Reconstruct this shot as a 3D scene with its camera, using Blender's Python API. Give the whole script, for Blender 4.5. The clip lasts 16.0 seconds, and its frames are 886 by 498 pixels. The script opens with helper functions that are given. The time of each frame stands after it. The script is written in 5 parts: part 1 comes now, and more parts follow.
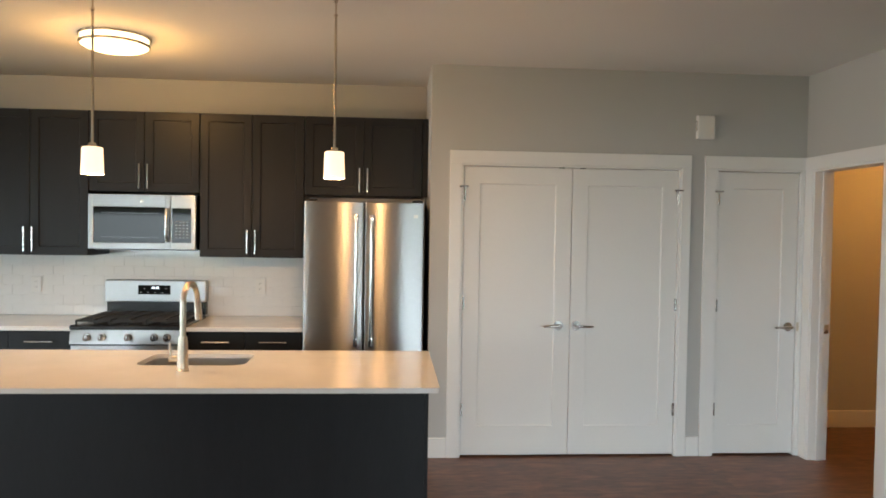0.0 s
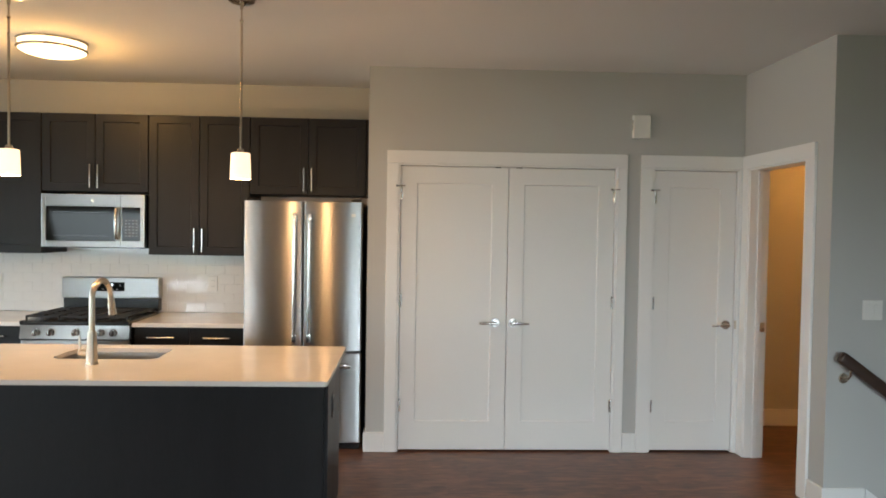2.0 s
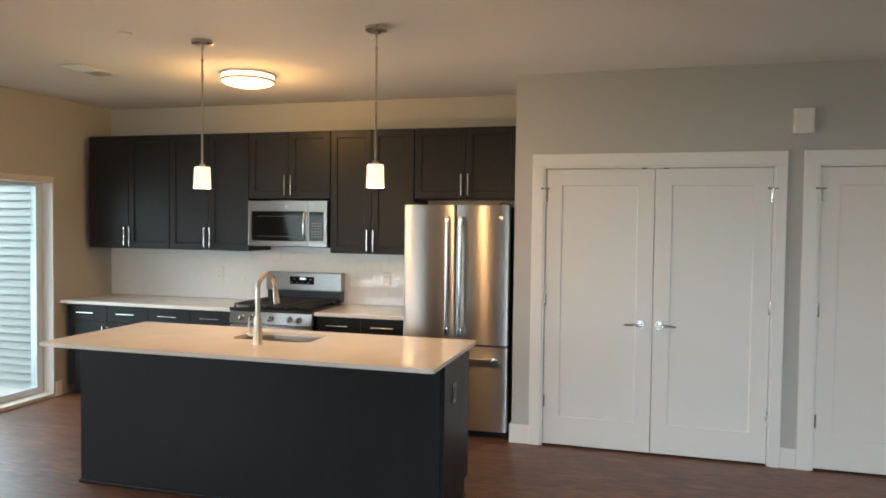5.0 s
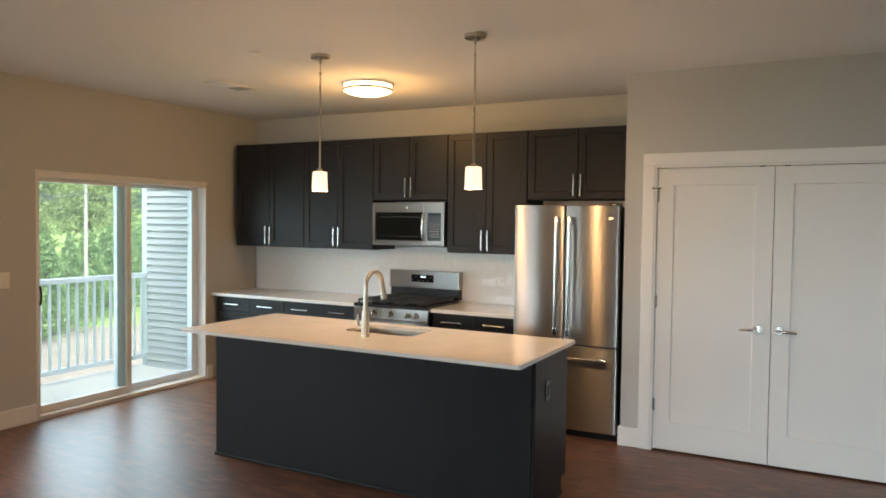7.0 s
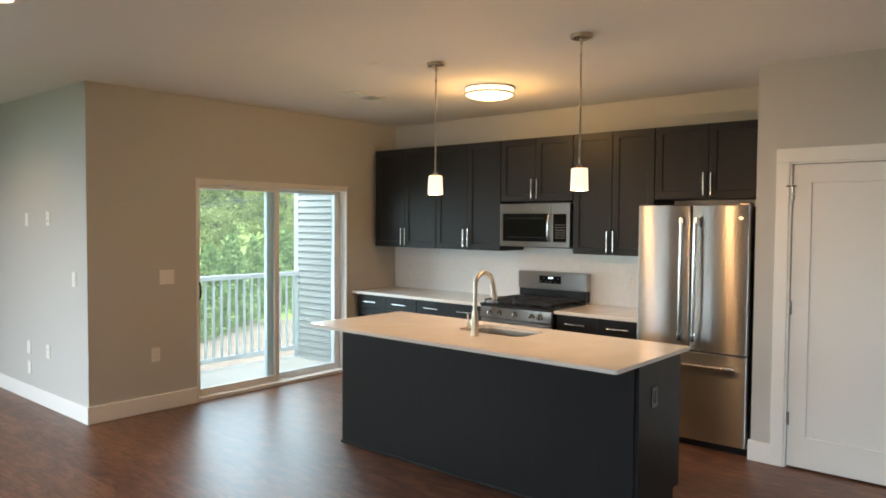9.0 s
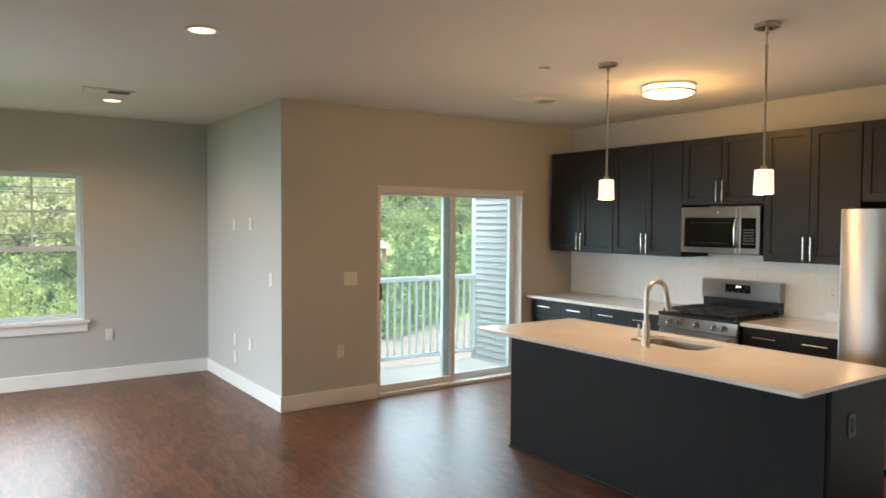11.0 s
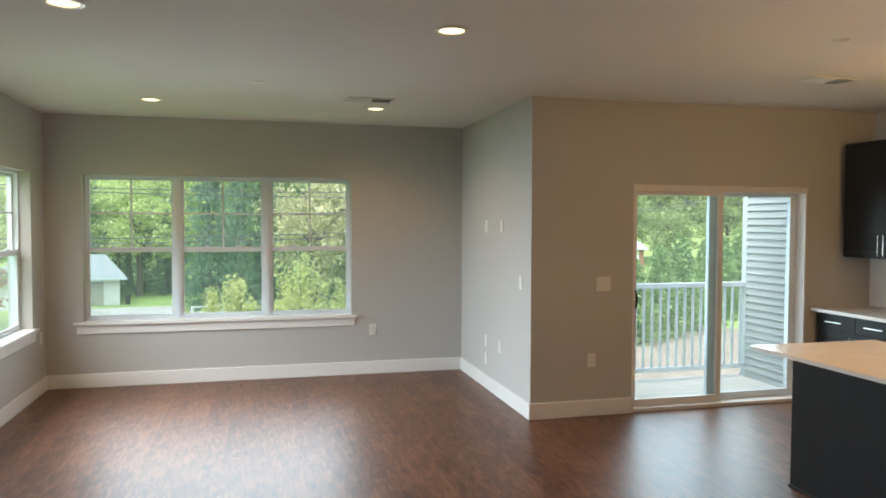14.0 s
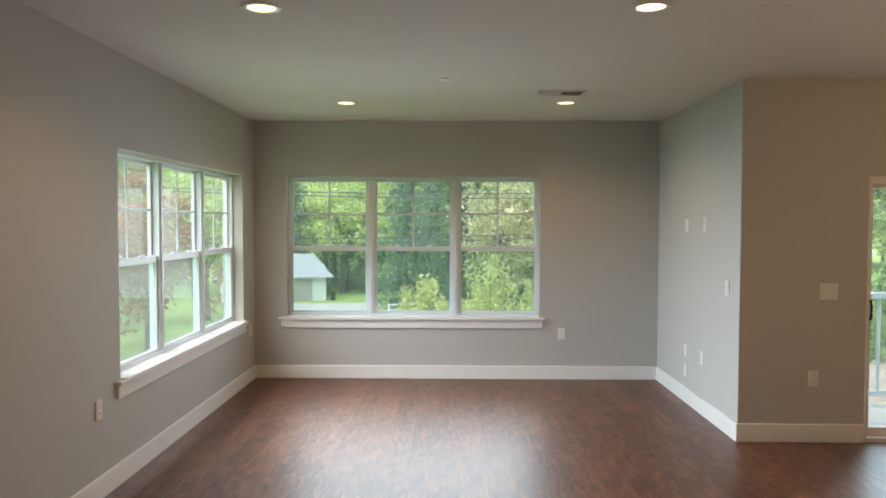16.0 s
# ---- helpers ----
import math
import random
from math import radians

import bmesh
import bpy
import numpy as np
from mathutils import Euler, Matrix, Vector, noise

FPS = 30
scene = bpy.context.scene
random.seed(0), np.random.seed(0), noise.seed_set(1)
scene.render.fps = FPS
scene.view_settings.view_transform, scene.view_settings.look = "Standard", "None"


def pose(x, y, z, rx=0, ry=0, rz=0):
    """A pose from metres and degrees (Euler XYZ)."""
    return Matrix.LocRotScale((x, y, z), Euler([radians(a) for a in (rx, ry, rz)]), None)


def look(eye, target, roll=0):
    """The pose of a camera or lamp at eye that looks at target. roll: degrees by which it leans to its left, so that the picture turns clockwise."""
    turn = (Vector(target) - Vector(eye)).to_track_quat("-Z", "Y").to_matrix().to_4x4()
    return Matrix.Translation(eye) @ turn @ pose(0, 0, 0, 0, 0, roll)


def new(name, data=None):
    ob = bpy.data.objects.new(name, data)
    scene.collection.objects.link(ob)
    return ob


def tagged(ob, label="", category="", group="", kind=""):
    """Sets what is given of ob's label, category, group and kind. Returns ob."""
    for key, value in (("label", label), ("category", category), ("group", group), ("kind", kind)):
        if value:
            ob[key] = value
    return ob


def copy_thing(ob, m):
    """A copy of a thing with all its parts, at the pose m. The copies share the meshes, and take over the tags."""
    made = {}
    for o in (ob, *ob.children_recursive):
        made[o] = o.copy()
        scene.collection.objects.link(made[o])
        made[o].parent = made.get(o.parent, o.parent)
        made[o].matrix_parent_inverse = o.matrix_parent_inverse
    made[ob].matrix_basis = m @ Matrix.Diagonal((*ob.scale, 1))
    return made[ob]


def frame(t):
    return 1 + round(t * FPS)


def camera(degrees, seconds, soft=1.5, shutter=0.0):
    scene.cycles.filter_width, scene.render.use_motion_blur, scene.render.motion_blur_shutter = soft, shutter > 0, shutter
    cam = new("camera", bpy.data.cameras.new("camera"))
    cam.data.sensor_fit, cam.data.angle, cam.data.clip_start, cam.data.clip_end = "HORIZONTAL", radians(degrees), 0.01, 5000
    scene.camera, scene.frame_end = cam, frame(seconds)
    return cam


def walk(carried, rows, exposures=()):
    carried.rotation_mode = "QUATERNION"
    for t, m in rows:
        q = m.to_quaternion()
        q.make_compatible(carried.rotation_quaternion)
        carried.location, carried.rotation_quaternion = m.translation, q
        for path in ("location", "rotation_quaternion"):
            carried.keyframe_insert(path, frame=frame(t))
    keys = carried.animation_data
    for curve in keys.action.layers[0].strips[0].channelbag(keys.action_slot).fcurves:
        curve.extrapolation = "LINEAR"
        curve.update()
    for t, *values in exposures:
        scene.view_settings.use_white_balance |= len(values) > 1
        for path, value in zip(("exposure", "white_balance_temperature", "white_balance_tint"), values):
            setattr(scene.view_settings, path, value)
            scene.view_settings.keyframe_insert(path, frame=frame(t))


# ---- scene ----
cam = camera(63.5, 16.0, soft=1.8)
PATH = [
    (0, (-0.266, -4.954, 1.59), (-0.122, -2.96, 1.537), 0.9),
    (0.5, (-0.115, -4.985, 1.59), (0.023, -2.99, 1.536), 0.9),
    (1, (0.042, -5.017, 1.586), (0.179, -3.022, 1.534), 0.9),
    (1.5, (0.187, -5.045, 1.614), (0.318, -3.05, 1.55), 0.9),
    (2, (0.316, -5.079, 1.602), (0.402, -3.082, 1.543), 0.9),
    (2.5, (0.409, -5.121, 1.602), (0.417, -3.122, 1.542), 0.9),
    (3, (0.54, -5.163, 1.621), (0.425, -3.168, 1.554), 0.9),
    (3.5, (0.633, -5.199, 1.619), (0.413, -3.212, 1.553), 0.8),
    (6, (1.097, -5.286, 1.633), (0.365, -3.427, 1.559), 0.7),
    (6.5, (1.168, -5.293, 1.631), (0.347, -3.47, 1.558), 0.7),
    (7, (1.254, -5.276, 1.629), (0.329, -3.504, 1.556), 0.7),
    (7.5, (1.321, -5.267, 1.629), (0.312, -3.541, 1.555), 0.7),
    (8, (1.421, -5.227, 1.636), (0.31, -3.566, 1.559), 0.6),
    (10.5, (1.651, -5.063, 1.662), (0.09, -3.816, 1.587), 0.3),
    (11, (1.644, -5.038, 1.673), (-0.002, -3.905, 1.597), 0.3),
    (11.5, (1.638, -5.003, 1.667), (-0.071, -3.968, 1.594), 0.3),
    (12, (1.602, -4.987, 1.679), (-0.168, -4.059, 1.604), 0.3),
    (12.5, (1.563, -4.973, 1.666), (-0.258, -4.15, 1.594), 0.3),
    (13, (1.513, -4.938, 1.66), (-0.355, -4.228, 1.591), 0.3),
    (13.5, (1.468, -4.911, 1.667), (-0.432, -4.292, 1.595), 0.2),
    (14, (1.404, -4.89, 1.686), (-0.533, -4.396, 1.608), 0.2),
    (14.5, (1.34, -4.873, 1.67), (-0.627, -4.517, 1.597), 0.1),
    (15, (1.275, -4.873, 1.666), (-0.712, -4.66, 1.592), 0.1),
    (15.5, (1.227, -4.859, 1.665), (-0.77, -4.778, 1.59), 0.2),
    (16, (1.17, -4.842, 1.661), (-0.829, -4.871, 1.587), 0.1),
]
walk(cam, [(t, look(eye, target, roll)) for t, eye, target, roll in PATH],
     exposures=[(0, 0.96), (3.5, 0.98), (7, 0.94), (9.5, 0.98), (11.5, 0.95), (14, 0.76), (16, 0.66)])

# ---- light, sky and exposure ----
WARM = (1.0, 0.55, 0.23)
RECESSED_W, FLUSH_W, PENDANT_W, HALL_W = 20, 11, 11.5, 20

world = bpy.data.worlds.new("sky")
scene.world = world
world.use_nodes = True
wn = world.node_tree.nodes
sky = wn.new("ShaderNodeTexSky")
sky.sky_type = 'NISHITA'
sky.sun_disc = False
sky.sun_elevation = radians(60)
sky.sun_rotation = radians(131)
sky.air_density = 1.0
sky.dust_density = 4.0
world.node_tree.links.new(sky.outputs["Color"], wn["Background"].inputs["Color"])
wn["Background"].inputs["Strength"].default_value = 0.15

sun_data = bpy.data.lights.new("sun", 'SUN')
sun_data.energy = 5.0
sun_data.angle = radians(85)
sun_data.color = (1.0, 0.96, 0.9)
sun = new("sun", sun_data)
sun.matrix_world = look((0, 0, 30), (-7, 6, 30 - 17))


def area_lamp(name, m, w, h, watts, color, spread=110):
    d = bpy.data.lights.new(name, 'AREA')
    d.shape, d.size, d.size_y, d.energy, d.color = 'RECTANGLE', w, h, watts, color
    d.spread = radians(spread)
    ob = new(name, d)
    ob.matrix_world = m
    return ob


def point_lamp(name, p, watts, color, r=0.03):
    d = bpy.data.lights.new(name, 'POINT')
    d.energy, d.color, d.shadow_soft_size = watts, color, r
    ob = new(name, d)
    ob.location = p
    return ob


# skylight in the openings: cool, and falling
DAY = (0.78, 0.92, 1.0)
area_lamp("daylight_west", look((-6.34, -5.25, 1.42), (-3.34, -5.25, 0.62)), 2.5, 1.2, 19, DAY, 110)
area_lamp("daylight_south", look((-4.65, -6.89, 1.45), (-4.65, -3.89, -0.2)), 2.5, 0.75, 34, DAY, 92)
area_lamp("daylight_slider", look((-4.66, -0.85, 1.15), (-1.66, -0.85, 0.2)), 1.7, 1.6, 20, DAY)
# lamp at an assumed, unseen window, added to brighten closet doors and floor
area_lamp("daylight_assumed_window", look((1.55, -6.85, 1.45), (1.55, -3.85, -0.25)), 2.5, 0.7, 29, DAY, 80)

# ---- materials ----


def nodes_of(name):
    m = bpy.data.materials.new(name)
    m.use_nodes = True
    t = m.node_tree
    return m, t, t.nodes, t.links, t.nodes["Principled BSDF"]


def surface(name, color, rough=0.5, metal=0.0, vary=0.06, scale=3.0, grain=60.0, bump=0.05, stretch=(1, 1, 1),
            rough_vary=0.06, random_tint=0.0, coat=0.0):
    """Two scales of noise over a base colour: broad stains and a fine grain that also raises the surface."""
    m, t, n, l, b = nodes_of(name)
    tc = n.new("ShaderNodeTexCoord")
    mp = n.new("ShaderNodeMapping")
    mp.inputs["Scale"].default_value = stretch
    l.new(tc.outputs["Object"], mp.inputs["Vector"])
    big, fine = n.new("ShaderNodeTexNoise"), n.new("ShaderNodeTexNoise")
    big.inputs["Scale"].default_value, big.inputs["Detail"].default_value = scale, 3
    fine.inputs["Scale"].default_value, fine.inputs["Detail"].default_value = grain, 4
    l.new(mp.outputs[0], big.inputs["Vector"])
    l.new(mp.outputs[0], fine.inputs["Vector"])
    add = n.new("ShaderNodeMath")
    add.operation = 'ADD'
    l.new(big.outputs["Fac"], add.inputs[0])
    l.new(fine.outputs["Fac"], add.inputs[1])
    last = add.outputs[0]
    if random_tint:
        oi = n.new("ShaderNodeObjectInfo")
        k = n.new("ShaderNodeMath")
        k.operation = 'MULTIPLY_ADD'
        k.inputs[1].default_value, k.inputs[2].default_value = random_tint, -random_tint / 2
        l.new(oi.outputs["Random"], k.inputs[0])
        a2 = n.new("ShaderNodeMath")
        a2.operation = 'ADD'
        l.new(last, a2.inputs[0])
        l.new(k.outputs[0], a2.inputs[1])
        last = a2.outputs[0]
    ramp = n.new("ShaderNodeMapRange")
    ramp.inputs["From Min"].default_value, ramp.inputs["From Max"].default_value = 0.6, 1.4
    ramp.inputs["To Min"].default_value, ramp.inputs["To Max"].default_value = 1 - vary, 1 + vary
    l.new(last, ramp.inputs["Value"])
    mul = n.new("ShaderNodeVectorMath")
    mul.operation = 'SCALE'
    mul.inputs[0].default_value = color
    l.new(ramp.outputs[0], mul.inputs["Scale"])
    l.new(mul.outputs[0], b.inputs["Base Color"])
    rr = n.new("ShaderNodeMapRange")
    rr.inputs["To Min"].default_value, rr.inputs["To Max"].default_value = max(0.02, rough - rough_vary), min(1, rough + rough_vary)
    l.new(big.outputs["Fac"], rr.inputs["Value"])
    l.new(rr.outputs[0], b.inputs["Roughness"])
    b.inputs["Metallic"].default_value = metal
    b.inputs["Coat Weight"].default_value = coat
    if bump:
        bp = n.new("ShaderNodeBump")
        bp.inputs["Strength"].default_value, bp.inputs["Distance"].default_value = bump, 0.002
        l.new(fine.outputs["Fac"], bp.inputs["Height"])
        l.new(bp.outputs[0], b.inputs["Normal"])
    return m


def brushed(name, color, rough, along="X"):
    """Brushed metal: reflections drawn out across the brushing."""
    m = surface(name, color, rough, 1.0, vary=0.04, scale=1.5, grain=40, bump=0.0, rough_vary=0.03)
    n, l, b = m.node_tree.nodes, m.node_tree.links, m.node_tree.nodes["Principled BSDF"]
    b.inputs["Anisotropic"].default_value = 0.95
    tg = n.new("ShaderNodeTangent")
    tg.direction_type, tg.axis = 'RADIAL', 'Z'
    l.new(tg.outputs[0], b.inputs["Tangent"])
    if along != "X":
        b.inputs["Anisotropic Rotation"].default_value = 0.25
    return m


def lit(name, color, strength):
    m, t, n, l, b = nodes_of(name)
    b.inputs["Base Color"].default_value = (0.85, 0.83, 0.78, 1)
    b.inputs["Roughness"].default_value = 0.35
    b.inputs["Emission Color"].default_value = (*color, 1)
    b.inputs["Emission Strength"].default_value = strength
    return m


def pane_glass(name, tint, veil):
    """Clear sheet under a milky veil that stands for daylight glare: straight through, with a gloss that grows towards
    grazing sight.
    """
    m, t, n, l, b = nodes_of(name)
    n.remove(b)
    tr, gl, mx, lw = n.new("ShaderNodeBsdfTransparent"), n.new("ShaderNodeBsdfGlossy"), n.new("ShaderNodeMixShader"), n.new("ShaderNodeLayerWeight")
    tr.inputs["Color"].default_value = (*tint, 1)
    gl.inputs["Roughness"].default_value = 0.02
    lw.inputs["Blend"].default_value = 0.5
    pw, ma = n.new("ShaderNodeMath"), n.new("ShaderNodeMath")
    pw.operation, ma.operation = 'POWER', 'MULTIPLY_ADD'
    pw.inputs[1].default_value = 4.0
    ma.inputs[1].default_value, ma.inputs[2].default_value = 0.07, 0.015
    l.new(lw.outputs["Facing"], pw.inputs[0])
    l.new(pw.outputs[0], ma.inputs[0])
    l.new(ma.outputs[0], mx.inputs[0])
    l.new(tr.outputs[0], mx.inputs[1])
    l.new(gl.outputs[0], mx.inputs[2])
    # haze of outside glare, mixed in as a pale translucent layer
    glare_mix, glare = n.new("ShaderNodeMixShader"), n.new("ShaderNodeBsdfTranslucent")
    glare.inputs["Color"].default_value = (0.86, 0.93, 0.92, 1)
    glare_mix.inputs[0].default_value = veil
    l.new(mx.outputs[0], glare_mix.inputs[1])
    l.new(glare.outputs[0], glare_mix.inputs[2])
    l.new(glare_mix.outputs[0], n["Material Output"].inputs["Surface"])
    return m


def wood_floor(name):
    """Hand-scraped dark brown vinyl plank: streaks along x, blotches, one tint to each plank."""
    m, t, n, l, b = nodes_of(name)
    tc, oi, mp = n.new("ShaderNodeTexCoord"), n.new("ShaderNodeObjectInfo"), n.new("ShaderNodeMapping")
    off = n.new("ShaderNodeVectorMath")
    off.operation = 'SCALE'
    off.inputs[0].default_value = (13, 29, 7)
    l.new(oi.outputs["Random"], off.inputs["Scale"])
    l.new(off.outputs[0], mp.inputs["Location"])
    mp.inputs["Scale"].default_value = (1.6, 9, 1)
    l.new(tc.outputs["Object"], mp.inputs["Vector"])
    streak, blot = n.new("ShaderNodeTexNoise"), n.new("ShaderNodeTexNoise")
    streak.inputs["Scale"].default_value, streak.inputs["Detail"].default_value, streak.inputs["Distortion"].default_value = 3.2, 8, 1.2
    blot.inputs["Scale"].default_value, blot.inputs["Detail"].default_value = 5.0, 4
    l.new(mp.outputs[0], streak.inputs["Vector"])
    l.new(tc.outputs["Object"], blot.inputs["Vector"])
    mix = n.new("ShaderNodeMath")
    mix.operation = 'MULTIPLY_ADD'
    mix.inputs[1].default_value = 0.45
    l.new(blot.outputs["Fac"], mix.inputs[0])
    l.new(streak.outputs["Fac"], mix.inputs[2])
    rnd = n.new("ShaderNodeMath")
    rnd.operation = 'MULTIPLY_ADD'
    rnd.inputs[1].default_value = 0.12
    l.new(oi.outputs["Random"], rnd.inputs[0])
    l.new(mix.outputs[0], rnd.inputs[2])
    cr = n.new("ShaderNodeValToRGB")
    cr.color_ramp.elements[0].position, cr.color_ramp.elements[0].color = 0.55, (0.050, 0.021, 0.013, 1)
    cr.color_ramp.elements[1].position, cr.color_ramp.elements[1].color = 1.0, (0.205, 0.098, 0.052, 1)
    e = cr.color_ramp.elements.new(0.78)
    e.color = (0.122, 0.052, 0.029, 1)
    l.new(rnd.outputs[0], cr.inputs["Fac"])
    l.new(cr.outputs[0], b.inputs["Base Color"])
    rr = n.new("ShaderNodeMapRange")
    rr.inputs["To Min"].default_value, rr.inputs["To Max"].default_value = 0.36, 0.43
    l.new(streak.outputs["Fac"], rr.inputs["Value"])
    l.new(rr.outputs[0], b.inputs["Roughness"])
    bp = n.new("ShaderNodeBump")
    bp.inputs["Strength"].default_value, bp.inputs["Distance"].default_value = 0.03, 0.002
    l.new(streak.outputs["Fac"], bp.inputs["Height"])
    l.new(bp.outputs[0], b.inputs["Normal"])
    return m


def leaf(name, dark, light):
    m, t, n, l, b = nodes_of(name)
    geo, cr, tl, mx = n.new("ShaderNodeNewGeometry"), n.new("ShaderNodeValToRGB"), n.new("ShaderNodeBsdfTranslucent"), n.new("ShaderNodeMixShader")
    cr.color_ramp.elements[0].color, cr.color_ramp.elements[1].color = (*dark, 1), (*light, 1)
    l.new(geo.outputs["Random Per Island"], cr.inputs["Fac"])
    l.new(cr.outputs[0], b.inputs["Base Color"])
    l.new(cr.outputs[0], tl.inputs["Color"])
    b.inputs["Roughness"].default_value = 0.6
    mx.inputs[0].default_value = 0.45
    l.new(b.outputs[0], mx.inputs[1])
    l.new(tl.outputs[0], mx.inputs[2])
    l.new(mx.outputs[0], n["Material Output"].inputs["Surface"])
    return m


M_WALL = surface("greige_wall_paint", (0.475, 0.475, 0.462), 0.75, vary=0.025, scale=1.2, grain=220, bump=0.10)
M_CEIL = surface("ceiling_paint", (0.70, 0.69, 0.67), 0.9, vary=0.02, scale=1.0, grain=200, bump=0.10)
M_TRIM = surface("white_trim_paint", (0.78, 0.78, 0.77), 0.38, vary=0.02, scale=4, grain=90, bump=0.03)
M_DOOR = surface("white_door_paint", (0.76, 0.76, 0.75), 0.42, vary=0.02, scale=2, grain=120, bump=0.04)
M_SLIDER = surface("almond_vinyl", (0.72, 0.71, 0.69), 0.4, vary=0.03, scale=5, grain=60, bump=0.0)
# white vinyl with the cool cast of skylight mixed into its colour
M_VINYL = surface("sky_tinted_white_vinyl", (0.67, 0.745, 0.80), 0.35, vary=0.02, scale=5, grain=60, bump=0.0)
M_FLOOR = wood_floor("dark_vinyl_plank")
M_SUB = surface("subfloor", (0.08, 0.036, 0.02), 0.7)
M_CAB = surface("espresso_cabinet", (0.0142, 0.0145, 0.0155), 0.42, vary=0.15, scale=2.5, grain=30, bump=0.06, stretch=(6, 6, 0.8))
M_CAB.node_tree.nodes["Principled BSDF"].inputs["Specular IOR Level"].default_value = 0.22
M_TOE = surface("black_toe_kick", (0.010, 0.010, 0.010), 0.6)
M_QUARTZ = surface("white_quartz", (0.74, 0.72, 0.69), 0.16, vary=0.03, scale=6, grain=260, bump=0.0)
M_TILE = surface("white_glazed_tile", (0.76, 0.76, 0.75), 0.10, vary=0.03, scale=4, grain=18, bump=0.10, random_tint=0.12)
M_GROUT = surface("pale_grout", (0.77, 0.77, 0.76), 0.85, vary=0.04, scale=10, grain=300, bump=0.1)
M_STEEL = brushed("brushed_steel", (0.43, 0.43, 0.425), 0.33, "Z")
M_STEEL_V = surface("satin_steel_bowl", (0.46, 0.43, 0.39), 0.3, 1.0, vary=0.03, grain=120, bump=0.0)
M_NICKEL = surface("satin_nickel", (0.60, 0.53, 0.44), 0.28, 1.0, vary=0.03, grain=150, bump=0.0)
M_CHROME = surface("polished_steel", (0.64, 0.63, 0.61), 0.2, 1.0, vary=0.02, bump=0.0)
M_BLACK = surface("black_enamel", (0.010, 0.010, 0.011), 0.22, vary=0.1, grain=80, bump=0.0)
M_IRON = surface("cast_iron", (0.014, 0.014, 0.014), 0.62, vary=0.2, grain=160, bump=0.2)
M_DARKGLASS = surface("black_oven_glass", (0.006, 0.007, 0.007), 0.05, vary=0.05, bump=0.0, rough_vary=0.02)
M_DARKGLASS.node_tree.nodes["Principled BSDF"].inputs["Specular IOR Level"].default_value = 0.12
M_PLASTIC = surface("white_plastic", (0.74, 0.73, 0.70), 0.35, vary=0.02, bump=0.0)
M_SLOT = surface("dark_slot", (0.05, 0.05, 0.05), 0.6, bump=0.0)
M_DIGIT = lit("blue_white_display", (0.7, 0.9, 1.0), 1.5)
M_PRINT = surface("grey_print", (0.35, 0.35, 0.35), 0.5, bump=0.0)
M_RAILWOOD = surface("dark_stained_oak", (0.035, 0.017, 0.010), 0.35, vary=0.3, scale=4, grain=40, stretch=(1, 8, 8), bump=0.1)
M_SHADE = lit("opal_glass_shade", (1.0, 0.70, 0.44), 0.8)
M_DOME = lit("opal_glass_dome", (1.0, 0.74, 0.42), 2.2)
M_LENS = lit("recessed_lens", (1.0, 0.74, 0.40), 1.9)
M_GLASS = pane_glass("window_glass", (0.91, 0.97, 1.0), 0.065)
M_DOORGLASS = pane_glass("patio_door_glass", (0.90, 0.96, 0.97), 0.012)
M_SCREEN = pane_glass("screened_glass", (0.74, 0.83, 0.86), 0.085)
M_SIDING = surface("grey_vinyl_siding", (0.52, 0.56, 0.57), 0.55, vary=0.04, scale=2, grain=50, stretch=(1, 1, 8), bump=0.1)
# blue-grey that stands for cool daylight on the white outer stile
M_DAYLIT_STILE = surface("blue_grey_daylit_stile", (0.54, 0.71, 0.79), 0.5, bump=0.0)
M_DECK = surface("pale_deck_boards", (0.72, 0.71, 0.67), 0.7, vary=0.1, scale=3, grain=40, bump=0.2)
M_GRASS = surface("lawn", (0.26, 0.36, 0.10), 0.9, vary=0.4, scale=0.25, grain=9, bump=0.5)
M_ROAD = surface("grey_asphalt", (0.16, 0.16, 0.16), 0.85, vary=0.15, scale=0.6, grain=40, bump=0.3)
M_GRAVEL = surface("pale_gravel", (0.46, 0.43, 0.40), 0.95, vary=0.2, scale=0.8, grain=25, bump=0.5)
# brown gravel, darkened below the driveway's to hold down its sunlit brightness
M_BANK = surface("darkened_brown_gravel_bank", (0.25, 0.215, 0.18), 0.95, vary=0.3, scale=0.9, grain=20, bump=0.5)
M_BARK = surface("bark", (0.13, 0.10, 0.08), 0.9, vary=0.3, scale=4, grain=30, stretch=(4, 4, 1), bump=0.6)
M_POLE = surface("weathered_pole", (0.46, 0.43, 0.39), 0.85, vary=0.15, stretch=(6, 6, 1), bump=0.3)
M_CABLE = surface("grey_cable", (0.10, 0.10, 0.11), 0.6, bump=0.0)
M_HOUSE = surface("white_clapboard", (0.80, 0.80, 0.79), 0.7, vary=0.05, scale=2, grain=20, bump=0.1)
M_GARAGE = surface("beige_garage_door", (0.46, 0.44, 0.40), 0.6, vary=0.05, scale=2, grain=20, bump=0.1)
M_ROOF = surface("grey_shingle_roof", (0.34, 0.36, 0.38), 0.85, vary=0.12, scale=1, grain=14, bump=0.3)
M_BRICK = surface("red_brick_far", (0.28, 0.14, 0.10), 0.85, vary=0.15, scale=2, grain=12, bump=0.2)
L_LIME = leaf("lime_leaves", (0.34, 0.47, 0.15), (0.64, 0.72, 0.33))
L_GREEN = leaf("green_leaves", (0.17, 0.30, 0.12), (0.42, 0.54, 0.24))
